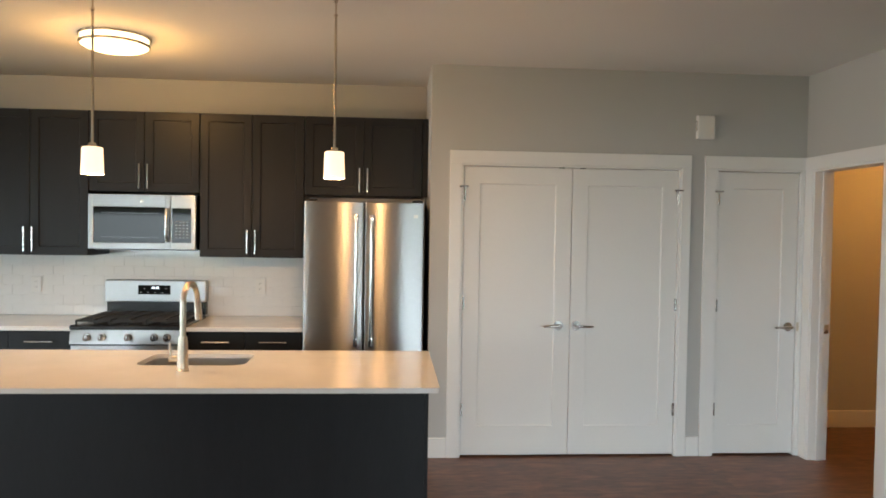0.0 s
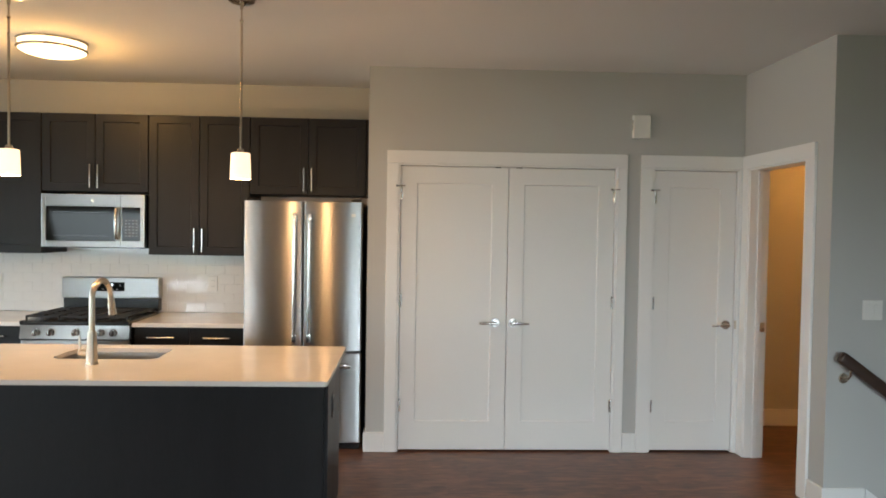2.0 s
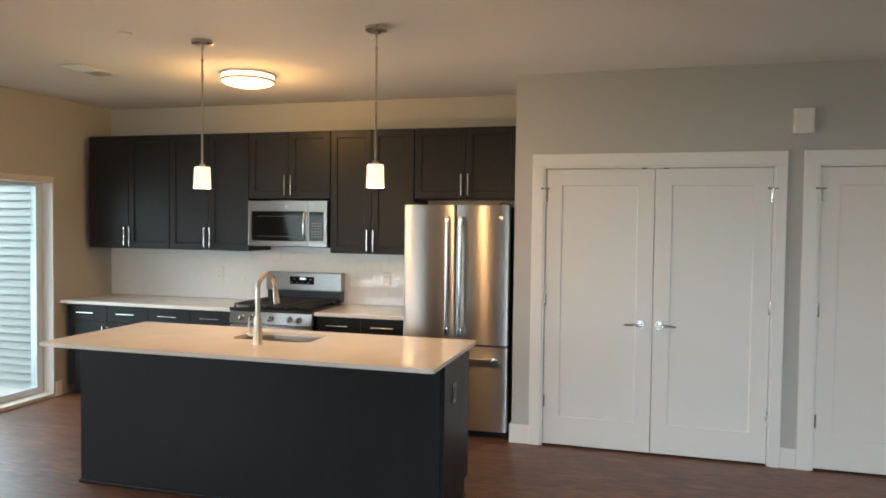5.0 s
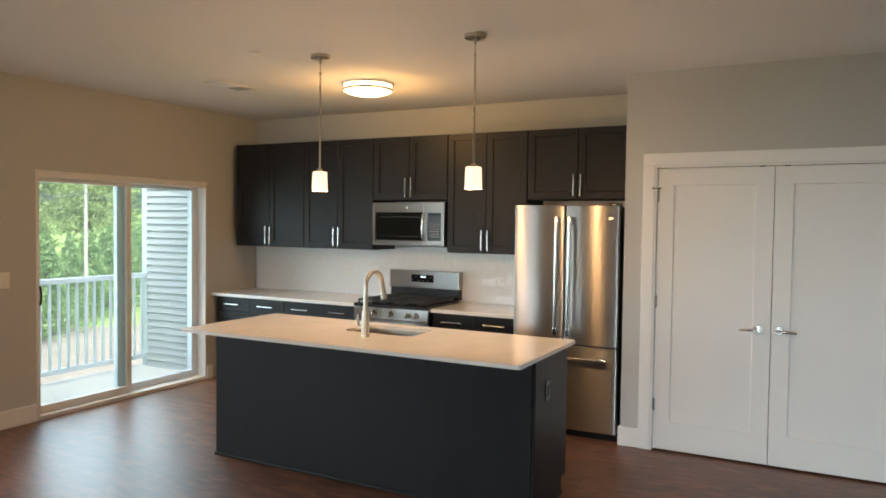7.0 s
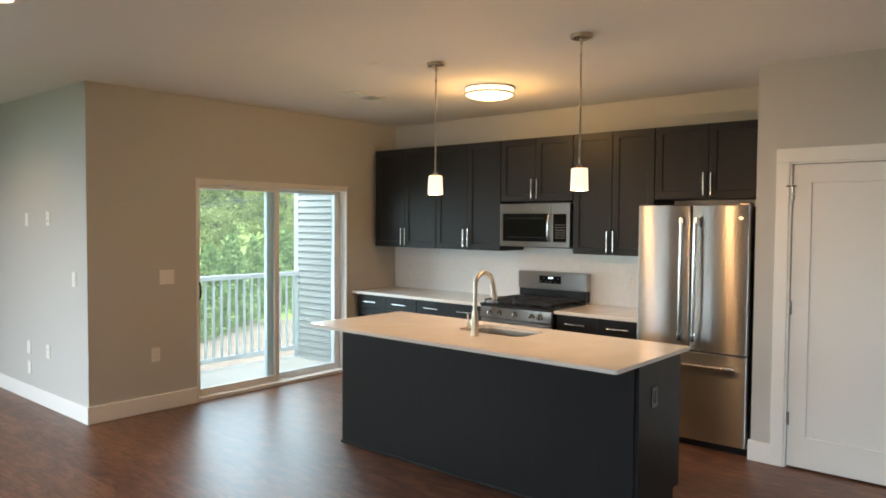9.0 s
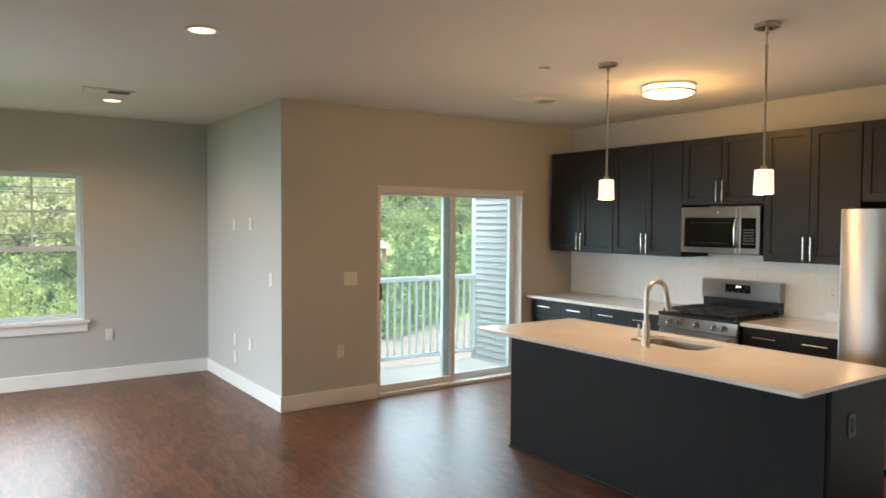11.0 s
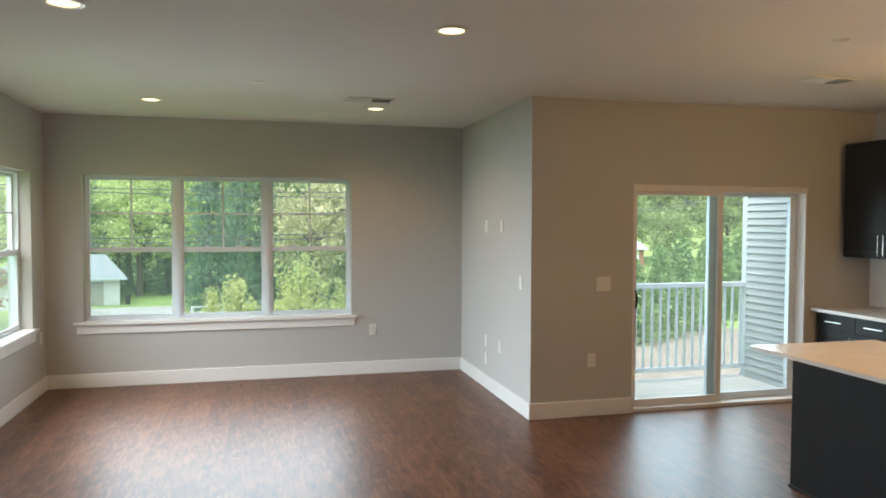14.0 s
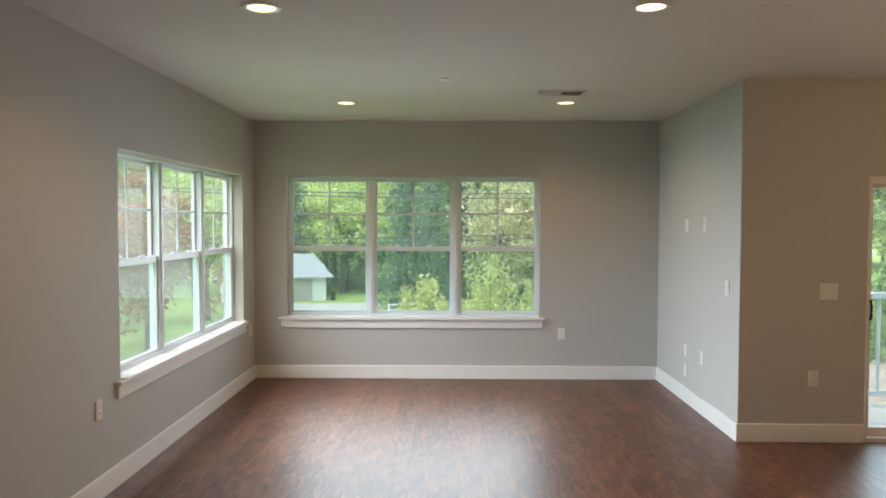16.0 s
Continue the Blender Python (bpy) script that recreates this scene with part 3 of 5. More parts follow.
rail = thing("handrail", (2.74, -1.16, 0.93), "dark stained wooden handrail on the wall", "handrail")
s0, s1 = Vector((2.735, -1.165, 0.915)), Vector((4.85, -1.165, -0.60))
bm = bmesh.new()
d = (s1 - s0).normalized()
q = d.to_track_quat("X", "Z").to_matrix().to_4x4()
box(bm, 0, (s1 - s0).length, -0.022, 0.022, -0.033, 0.033, 0.012, 3)
bmesh.ops.transform(bm, matrix=Matrix.Translation(s0) @ q, verts=bm.verts)
part("rail", bm, M_RAILWOOD, rail, smooth=True)
for f in (0.03, 0.5, 0.93):
    p = s0.lerp(s1, f)
    bm = tube(bmesh.new(), [(p.x, -1.097, p.z - 0.095), (p.x, -1.14, p.z - 0.09), (p.x, -1.16, p.z - 0.07), (p.x, -1.165, p.z - 0.035)], 0.008)
    rod(bm, (p.x, -1.096, p.z - 0.095), (p.x, -1.106, p.z - 0.095), 0.030, 0.026, 24)
    part("bracket", bm, M_NICKEL, rail, "satin nickel wall bracket", True)

# ---- plates on the walls ----


def plate(m, kind, label, w=0.075, h=0.12):
    """A cover plate. Local: faces -y, centre at the origin."""
    t = thing(kind, (0, 0, 0), label, kind.replace("_", " "))
    part("cover", boxes([(-w / 2, w / 2, -0.007, -0.0005, -h / 2, h / 2)], 0.003), M_PLASTIC, t)
    if kind == "wall_outlet":
        for z in (-0.022, 0.022):
            part("socket", boxes([(-0.015, 0.015, -0.009, -0.007, z - 0.014, z + 0.014)], 0.001), M_PLASTIC, t)
            part("slots", boxes([(-0.008, -0.005, -0.0096, -0.009, z - 0.004, z + 0.006), (0.005, 0.008, -0.0096, -0.009, z - 0.004, z + 0.006)]), M_SLOT, t)
    elif kind == "light_switch":
        n = round(w / 0.07)
        for k in range(n):
            x = (k - (n - 1) / 2) * 0.046
            part("rocker", boxes([(x - 0.016, x + 0.016, -0.0105, -0.007, -0.032, 0.032)], 0.002), M_PLASTIC, t)
    t.matrix_world = m
    return t


plate(pose(-4.25, -2.012, 1.147, 0, 0, 90), "light_switch", "white double rocker switch plate on greige wall", 0.135, 0.125)
plate(pose(-4.25, -2.118, 0.487, 0, 0, 90), "wall_outlet", "white duplex outlet low on the greige wall")
plate(pose(-6.40, -3.697, 0.487, 0, 0, 90), "wall_outlet", "white duplex outlet under the window wall")
plate(pose(-3.03, -6.957, 0.54, 0, 0, 180), "wall_outlet", "white duplex outlet low on the window wall")
plate(pose(-6.23, -6.957, 0.54, 0, 0, 180), "wall_outlet", "white duplex outlet beside the window corner")
for x, z, kind, lab in ((-5.475, 1.635, "blank_plate", "white blank wall plate for a mounted screen"), (-5.0, 1.645, "wall_outlet", "white duplex outlet high on the wall"),
                        (-4.485, 1.15, "light_switch", "white single rocker switch on the wall"), (-5.47, 0.48, "blank_plate", "white blank wall plate low on the wall"),
                        (-5.465, 0.297, "blank_plate", "white blank wall plate above the baseboard"), (-5.035, 0.49, "wall_outlet", "white duplex outlet low on the side wall")):
    plate(pose(x, -2.68, z), kind, lab)
plate(pose(2.955, -1.095, 1.17), "light_switch", "white double rocker switch beside the stairs", 0.118, 0.115)
chime = thing("door_chime", (1.934, -0.02, 2.342), "white plastic door chime box high on the wall", "door chime")
part("housing", boxes([(1.873, 1.995, -0.045, -0.0005, 2.26, 2.425)], 0.006), M_PLASTIC, chime)
part("grille", boxes([(1.8735 - 0.0015, 1.8735, -0.034, -0.012, 2.32 + 0.012 * k, 2.326 + 0.012 * k) for k in range(6)]), M_SLOT, chime)

# ---- ceiling fittings ----


def recessed(x, y, z=CEIL):
    t = thing("recessed_light", (x, y, z), "round recessed ceiling light, switched on", "ceiling light", "recessed lights of the living room")
    part("trim_ring", lathe(bmesh.new(), (x, y, z), [(0.070, -0.004), (0.074, -0.009), (0.094, -0.007), (0.097, -0.001)], 36), M_PLASTIC, t, smooth=True)
    part("lens", lathe(bmesh.new(), (x, y, z), [(0.0, -0.006), (0.04, -0.006), (0.0705, -0.004)], 36), M_LENS, t, "glowing warm white lens", True)
    return t


first = recessed(-2.42, -5.80)
LAMPS = [(-2.42, -5.80), (-2.42, -3.87), (-5.25, -5.80), (-5.25, -3.845)]
for x, y in LAMPS[1:]:
    copy_thing(first, pose(x, y, CEIL))
for x, y in LAMPS:
    d = bpy.data.lights.new("recessed_bulb", 'SPOT')
    d.energy, d.color, d.spot_size, d.spot_blend, d.shadow_soft_size = RECESSED_W, WARM, radians(150), 0.6, 0.06
    new("recessed_bulb", d).location = (x, y, CEIL - 0.02)

flush = thing("flush_ceiling_light", (-1.948, -0.468, CEIL), "round flush ceiling light with glowing opal dome", "ceiling light")
c = (-1.948, -0.468, CEIL)
part("ring", lathe(bmesh.new(), c, [(0.197, -0.001), (0.204, -0.004), (0.206, -0.012), (0.201, -0.016), (0.195, -0.014), (0.193, -0.003)], 48), M_NICKEL, flush, "satin nickel upper ring", True)
part("ring", lathe(bmesh.new(), c, [(0.201, -0.046), (0.201, -0.046), (0.204, -0.054), (0.201, -0.062), (0.191, -0.062)], 48), M_NICKEL, flush, "satin nickel lower ring", True)
part("diffuser", lathe(bmesh.new(), c, [(0.191, -0.016), (0.191, -0.062), (0.165, -0.076), (0.12, -0.088), (0.06, -0.095), (0.0, -0.097)], 48), M_DOME, flush, "glowing opal glass dome", True)
point_lamp("flush_bulb", (-1.948, -0.468, CEIL - 0.20), FLUSH_W, (1.0, 0.53, 0.15), 0.12)


def pendant(x, y):
    t = thing("pendant_light", (x, y, CEIL), "satin nickel pendant light with glowing white glass shade", "pendant light", "pendants over the island")
    part("canopy", lathe(bmesh.new(), (x, y, CEIL), [(0.0, -0.024), (0.058, -0.024), (0.064, -0.020), (0.066, -0.001)], 36), M_NICKEL, t, smooth=True)
    bm = rod(bmesh.new(), (x, y, CEIL - 0.024), (x, y, CEIL - 0.055), 0.012, 0.008)
    rod(bm, (x, y, CEIL - 0.055), (x, y, CEIL - 0.115), 0.0045)
    lathe(bm, (x, y, CEIL - 0.118), [(0.0, -0.008), (0.008, -0.006), (0.010, 0.0), (0.008, 0.006), (0.0, 0.008)], 14)
    rod(bm, (x, y, CEIL - 0.125), (x, y, 1.975), 0.0060)
    part("rod", bm, M_NICKEL, t, smooth=True)
    part("socket_cap", lathe(bmesh.new(), (x, y, 1.960), [(0.0, 0.022), (0.016, 0.020), (0.020, 0.002), (0.030, 0.0005)], 28), M_NICKEL, t, smooth=True)
    part("shade", lathe(bmesh.new(), (x, y, 1.83), [(0.0, 0.130), (0.042, 0.130), (0.047, 0.124), (0.0515, 0.002), (0.0495, 0.0), (0.045, 0.116), (0.0, 0.118)], 40), M_SHADE, t, "glowing white opal glass shade", True)
    part("bulb", lathe(bmesh.new(), (x, y, 1.845), [(0.0, 0.0), (0.014, 0.004), (0.024, 0.022), (0.022, 0.04), (0.012, 0.06), (0.012, 0.10), (0.0, 0.10)], 20), M_SHADE, t, smooth=True)
    point_lamp("pendant_bulb", (x, y, 1.80), PENDANT_W, WARM, 0.045)
    return t


pendant(-1.697, -1.412)
pendant(-0.547, -1.450)


def ceiling_vent(x0, x1, y0, y1):
    t = thing("ceiling_vent", ((x0 + x1) / 2, (y0 + y1) / 2, CEIL), "white metal louvred air vent in the ceiling", "ceiling vent", "ceiling vents")
    e = 0.022
    part("backing", boxes([(x0 + e, x1 - e, y0 + e, y1 - e, CEIL - 0.003, CEIL - 0.0005)]), M_SLOT, t)
    part("frame", boxes([(x0, x0 + e, y0, y1, CEIL - 0.010, CEIL - 0.0005), (x1 - e, x1, y0, y1, CEIL - 0.010, CEIL - 0.0005), (x0 + e, x1 - e, y0, y0 + e, CEIL - 0.010, CEIL - 0.0005),
                         (x0 + e, x1 - e, y1 - e, y1, CEIL - 0.010, CEIL - 0.0005)], 0.002), M_PLASTIC, t)
    n = 15
    for k in range(n):
        y = y0 + e + (k + 0.5) * (y1 - y0 - 2 * e) / n
        lean = 1 if k < n / 2 else -1
        bm = boxes([(x0 + e, x1 - e, -0.0007, 0.0007, -0.008, 0.008)])
        bmesh.ops.transform(bm, matrix=pose(0, y, CEIL - 0.010, lean * 48, 0, 0), verts=bm.verts)
        part("slat", bm, M_PLASTIC, t)
    return t


ceiling_vent(-4.885, -4.672, -4.165, -3.765)
ceiling_vent(-3.125, -2.925, -1.05, -0.67)
for x, y in ((-4.206, -4.905), (-2.045, -1.665)):
    single("sprinkler_cover", lathe(bmesh.new(), (x, y, CEIL), [(0.0, -0.009), (0.036, -0.008), (0.042, -0.004), (0.042, -0.0005)], 28), M_PLASTIC,
           "small round white sprinkler cover in the ceiling", "sprinkler", "sprinkler covers", smooth=True)
hall_light = thing("hall_ceiling_light", (4.1, -0.1, CEIL), "round flush ceiling light in the hall", "ceiling light")
part("ring", lathe(bmesh.new(), (4.1, -0.1, CEIL), [(0.15, -0.001), (0.156, -0.01), (0.15, -0.03), (0.14, -0.03)], 36), M_NICKEL, hall_light, smooth=True)
part("diffuser", lathe(bmesh.new(), (4.1, -0.1, CEIL), [(0.14, -0.03), (0.11, -0.06), (0.06, -0.075), (0.0, -0.08)], 36), M_DOME, hall_light, smooth=True)
point_lamp("hall_bulb", (4.1, -0.1, CEIL - 0.14), HALL_W, (1.0, 0.42, 0.08), 0.1)

# ---- kitchen cabinets ----
DOOR_T = 0.019


def bar_pull(parent, a, b, y):
    """A slim steel bar from a to b (x, z), 30 mm off the front at y."""
    bm = rod(bmesh.new(), (a[0], y - 0.030, a[1]), (b[0], y - 0.030, b[1]), 0.0062, seg=14)
    for f in (0.14, 0.86):
        x, z = a[0] + f * (b[0] - a[0]), a[1] + f * (b[1] - a[1])
        rod(bm, (x, y - 0.030, z), (x, y + 0.001, z), 0.0045, seg=10)
    return part("handle", bm, M_CHROME, parent, "slim brushed steel bar handle", True)


def wall_cabinet(x0, x1, z0, z1, label, deep=0.80):
    t = thing("wall_cabinet", ((x0 + x1) / 2, deep, z0), label, "kitchen cabinet", "wall cabinets of the kitchen")
    yf = 0.41
    part("body", boxes([(x0 + 0.0005, x1 - 0.0005, yf + 0.001, deep - 0.001, z0, z1)], 0.0015), M_CAB, t)
    mid = (x0 + x1) / 2
    for p, q, hx in ((x0 + 0.003, mid - 0.002, mid - 0.029), (mid + 0.002, x1 - 0.003, mid + 0.029)):
        dr = part("door", shaker(bmesh.new(), p, q, z0 + 0.004, z1 - 0.004, yf - DOOR_T, DOOR_T, 0.058, 0.058), M_CAB, t)
        bar_pull(dr, (hx, z0 + 0.028), (hx, z0 + 0.203), yf - DOOR_T)
    return t


wall_cabinet(-4.158, -3.268, 1.365, 2.415, "espresso shaker wall cabinet with two doors")
wall_cabinet(-3.266, -2.452, 1.365, 2.415, "espresso shaker wall cabinet beside the microwave")
wall_cabinet(-2.450, -1.668, 1.832, 2.415, "short espresso wall cabinet over the microwave")
wall_cabinet(-1.666, -0.914, 1.365, 2.415, "espresso shaker wall cabinet beside the refrigerator")
fridge_cabinet = wall_cabinet(-0.912, -0.044, 1.832, 2.415, "short espresso wall cabinet over the refrigerator")
part("filler_strip", boxes([(-0.0435, -0.001, 0.405, 0.424, 1.832, 2.415)], 0.0015), M_CAB, fridge_cabinet)

CT, CF = 0.885, 0.125


def base_cabinet(x0, x1, label):
    t = thing("base_cabinet", ((x0 + x1) / 2, 0.5, 0), label, "kitchen cabinet", "base cabinets of the kitchen")
    yf = CF + 0.04
    part("body", boxes([(x0, x1, yf + DOOR_T + 0.001, 0.799, 0.10, CT - 0.031)], 0.0015), M_CAB, t)
    part("toe_kick", boxes([(x0, x1, yf + 0.09, 0.79, 0.0, 0.10)]), M_TOE, t)
    mid = (x0 + x1) / 2
    for p, q, hx in ((x0 + 0.003, mid - 0.002, mid - 0.029), (mid + 0.002, x1 - 0.003, mid + 0.029)):
        dr = part("drawer", boxes([(p, q, yf, yf + DOOR_T, 0.705, CT - 0.036)], 0.002), M_CAB, t)
        c = (p + q) / 2
        bar_pull(dr, (c - 0.095, 0.778), (c + 0.095, 0.778), yf)
        dd = part("door", shaker(bmesh.new(), p, q, 0.104, 0.70, yf, DOOR_T, 0.058, 0.058), M_CAB, t)
        bar_pull(dd, (hx, 0.49), (hx, 0.665), yf)
    return t


base_cabinet(-4.20, -3.325, "espresso base cabinet with two drawers and doors")
base_cabinet(-3.323, -2.462, "espresso base cabinet beside the gas range")
base_cabinet(-1.684, -0.892, "espresso base cabinet between range and refrigerator")
single("worktop", boxes([(-4.247, -2.460, CF, 0.798, CT - 0.03, CT)], 0.004), M_QUARTZ, "long pale quartz worktop on the base cabinets", "worktop")
single("worktop", boxes([(-1.685, -0.880, CF, 0.798, CT - 0.03, CT)], 0.004), M_QUARTZ, "short pale quartz worktop beside the refrigerator", "worktop")

# ---- microwave ----
mw = thing("microwave", (-2.07, 0.6, 1.415), "stainless over-the-range microwave with dark glass door", "microwave")
x0, x1, yf = -2.448, -1.690, 0.392
part("body", boxes([(x0, x1, yf + 0.03, 0.798, 1.42, 1.815)], 0.003), M_BLACK, mw)
part("door", boxes([(x0, -2.416, yf - 0.012, yf + 0.03, 1.417, 1.812), (-1.905, -1.868, yf - 0.012, yf + 0.03, 1.417, 1.812), (-2.416, -1.905, yf - 0.012, yf + 0.03, 1.722, 1.812),
                    (-2.416, -1.905, yf - 0.012, yf + 0.03, 1.417, 1.462)], 0.003), M_STEEL, mw)
part("door_glass", boxes([(-2.415, -1.906, yf - 0.009, yf + 0.02, 1.463, 1.721)], 0.002), M_DARKGLASS, mw, "black reflective glass window")
part("window_mask", boxes([(-2.36, -1.955, yf - 0.0098, yf - 0.0092, 1.50, 1.505), (-2.36, -1.955, yf - 0.0098, yf - 0.0092, 1.675, 1.68)]), M_BLACK, mw)
panel = part("control_panel", boxes([(-1.866, x1, yf - 0.012, yf + 0.03, 1.417, 1.812)], 0.003), M_STEEL, mw)
part("keypad", boxes([(-1.858, -1.722, yf - 0.0135, yf - 0.011, 1.465, 1.718)], 0.001), M_DARKGLASS, panel, "black glass keypad")
for r in range(6):
    for k in range(4):
        part("key_mark", boxes([(-1.834 + 0.026 * k, -1.820 + 0.026 * k, yf - 0.0142, yf - 0.0136, 1.50 + 0.023 * r, 1.506 + 0.023 * r)]), M_PRINT, panel)
bm = tube(bmesh.new(), [(-1.888, yf - 0.012, 1.475), (-1.888, yf - 0.04, 1.485), (-1.888, yf - 0.055, 1.53), (-1.888, yf - 0.058, 1.592), (-1.888, yf - 0.055, 1.655), (-1.888, yf - 0.04, 1.70), (-1.888, yf - 0.012, 1.71)], 0.012)
part("handle", bm, M_CHROME, mw, "curved polished steel handle", True)
part("badge", rod(bmesh.new(), (-2.072, yf - 0.0135, 1.765), (-2.072, yf - 0.0115, 1.765), 0.012, seg=24), M_NICKEL, mw)
part("vent_grille", boxes([(x0 + 0.02, x1 - 0.02, yf + 0.06 + 0.03 * k, yf + 0.075 + 0.03 * k, 1.408, 1.421) for k in range(9)]), M_BLACK, mw)

# ---- gas range ----
gr = thing("gas_range", (-2.073, 0.45, 0), "stainless freestanding gas range with black grates", "gas range")
x0, x1 = -2.454, -1.692
part("body", boxes([(x0, x1, 0.13, 0.78, 0.02, 0.868)], 0.003), M_BLACK, gr)
part("cooktop", boxes([(x0, x1, 0.085, 0.70, 0.868, 0.900)], 0.008), M_BLACK, gr, "black enamel cooktop")
bm = prism(bmesh.new(), [(0.088, 0.770), (0.130, 0.770), (0.130, 0.866), (0.106, 0.866)], 0, 1)
bmesh.ops.transform(bm, matrix=Matrix(((0, 1, 0, 0), (1, 0, 0, 0), (0, 0, 1, 0), (0, 0, 0, 1))), verts=bm.verts)
for v in bm.verts:
    v.co.x = x0 if v.co.x < 0.5 else x1
cp = part("control_strip", bm, M_STEEL, gr, "brushed steel knob panel")
for x in (-2.335, -2.235, -2.062, -1.887, -1.800):
    bm = bmesh.new()
    rod(bm, (x, 0.098, 0.820), (x, 0.088, 0.818), 0.027, 0.026, 28)
    rod(bm, (x, 0.088, 0.818), (x, 0.058, 0.813), 0.021, 0.018, 28)
    box(bm, x - 0.004, x + 0.004, 0.050, 0.060, 0.796, 0.832, 0.002)
    part("knob", bm, M_CHROME, cp, "polished steel burner knob", True)
od = part("oven_door", boxes([(x0 + 0.004, x1 - 0.004, 0.10, 0.13, 0.24, 0.760)], 0.005), M_STEEL, gr)
part("oven_window", boxes([(x0 + 0.11, x1 - 0.11, 0.097, 0.1005, 0.36, 0.64)], 0.002), M_DARKGLASS, od)
bm = rod(bmesh.new(), (x0 + 0.05, 0.045, 0.725), (x1 - 0.05, 0.045, 0.725), 0.013, seg=18)
for x in (x0 + 0.075, x1 - 0.075):
    box(bm, x - 0.015, x + 0.015, 0.045, 0.101, 0.715, 0.735, 0.003)
part("handle", bm, M_CHROME, od, "round steel oven handle", True)
part("drawer", boxes([(x0 + 0.004, x1 - 0.004, 0.10, 0.13, 0.06, 0.23)], 0.005), M_STEEL, gr)
bg = part("backguard", boxes([(x0 + 0.003, x1 - 0.003, 0.70, 0.795, 1.000, 1.168)], 0.008), M_STEEL, gr, "brushed steel backguard")
part("backguard_base", boxes([(x0 + 0.010, x1 - 0.010, 0.715, 0.79, 0.900, 1.000)], 0.003), M_BLACK, gr)
part("display", boxes([(-2.205, -1.962, 0.697, 0.7005, 1.058, 1.130)], 0.001), M_DARKGLASS, bg, "black glass clock display")
for x in (-2.10, -2.088, -2.070, -2.058):
    part("digit", boxes([(x, x + 0.008, 0.6962, 0.6966, 1.103, 1.119)]), M_DIGIT, bg)
for k in range(8):
    part("key_mark", boxes([(-2.19 + 0.027 * k, -2.178 + 0.027 * k, 0.6962, 0.6966, 1.072 + 0.03 * (k % 2), 1.077 + 0.03 * (k % 2))]), M_PRINT, bg)
for g in range(3):
    gx0 = x0 + 0.022 + g * 0.241
    gx1 = gx0 + 0.236
    gc = (gx0 + gx1) / 2
    rows = [(gx0, gx0 + 0.012, 0.13, 0.66, 0.918, 0.932), (gx1 - 0.012, gx1, 0.13, 0.66, 0.918, 0.932), (gx0, gx1, 0.13, 0.142, 0.918, 0.932), (gx0, gx1, 0.648, 0.66, 0.918, 0.932),
            (gx0, gx1, 0.389, 0.401, 0.918, 0.932), (gc - 0.005, gc + 0.005, 0.142, 0.648, 0.92, 0.936)]
    rows += [(gx0 + 0.012, gx1 - 0.012, y - 0.005, y + 0.005, 0.92, 0.936) for y in (0.215, 0.30, 0.48, 0.565)]
    rows += [(x, x + 0.012, y, y + 0.012, 0.899, 0.92) for x in (gx0, gx1 - 0.012) for y in (0.13, 0.648)]
    part("grate", boxes(rows, 0.002), M_IRON, gr, "black cast iron grate")
    for y in (0.26, 0.52):
        bm = lathe(bmesh.new(), (gc, y, 0.899), [(0.050, 0.0), (0.048, 0.008), (0.036, 0.010), (0.036, 0.016), (0.0, 0.017)], 24)
        part("burner", bm, M_IRON, gr, smooth=True)

# ---- refrigerator ----
fr = thing("refrigerator", (-0.45, 0.4, 0), "stainless french-door refrigerator with bottom freezer drawer", "refrigerator")
x0, x1, mid = -0.868, -0.037, -0.4525
part("body", boxes([(x0 + 0.004, x1 - 0.002, 0.075, 0.79, 0.03, 1.765)], 0.004), M_BLACK, fr, "black cabinet sides")
part("base_grille", boxes([(x0 + 0.01, x1 - 0.01, 0.05, 0.09, 0.0, 0.055)], 0.003), M_BLACK, fr)


def bowed_front(p, q, z0, z1, back=0.068, bow=0.011, r=0.013):
    """A door whose front swells gently towards its middle, with rounded upright edges and eased ends."""
    w, line = q - p, []
    for k in range(6):
        an = radians(90 * k / 5)
        line.append((p + r - r * math.cos(an), bow + r - r * math.sin(an)))
    for k in range(1, 24):
        f = k / 24
        line.append((p + r + (w - 2 * r) * f, bow - 4 * bow * f * (1 - f)))
    for k in range(6):
        an = radians(90 * k / 5)
        line.append((q - r + r * math.sin(an), bow + r - r * math.cos(an)))
    line += [(q, back), (p, back)]
    c, bm = (p + q) / 2, bmesh.new()
    rings = []
    for z, e in ((z0, 0.004), (z0 + 0.004, 0.0), (z1 - 0.004, 0.0), (z1, 0.004)):
        rings.append([bm.verts.new((x + (e if x < c else -e), min(y + e, back), z)) for x, y in line])
    for a, b in zip(rings, rings[1:]):
        for k in range(len(line)):
            j = (k + 1) % len(line)
            bm.faces.new((a[k], a[j], b[j], b[k]))
    bm.faces.new(rings[0][::-1])
    bm.faces.new(rings[-1])
    return bm


def steel_front(name, p, q, z0, z1):
    ob = part(name, bowed_front(p, q, z0, z1), M_STEEL, fr)
    ob.data.shade_smooth()
    ob.data.set_sharp_from_angle(angle=radians(25))
    return ob


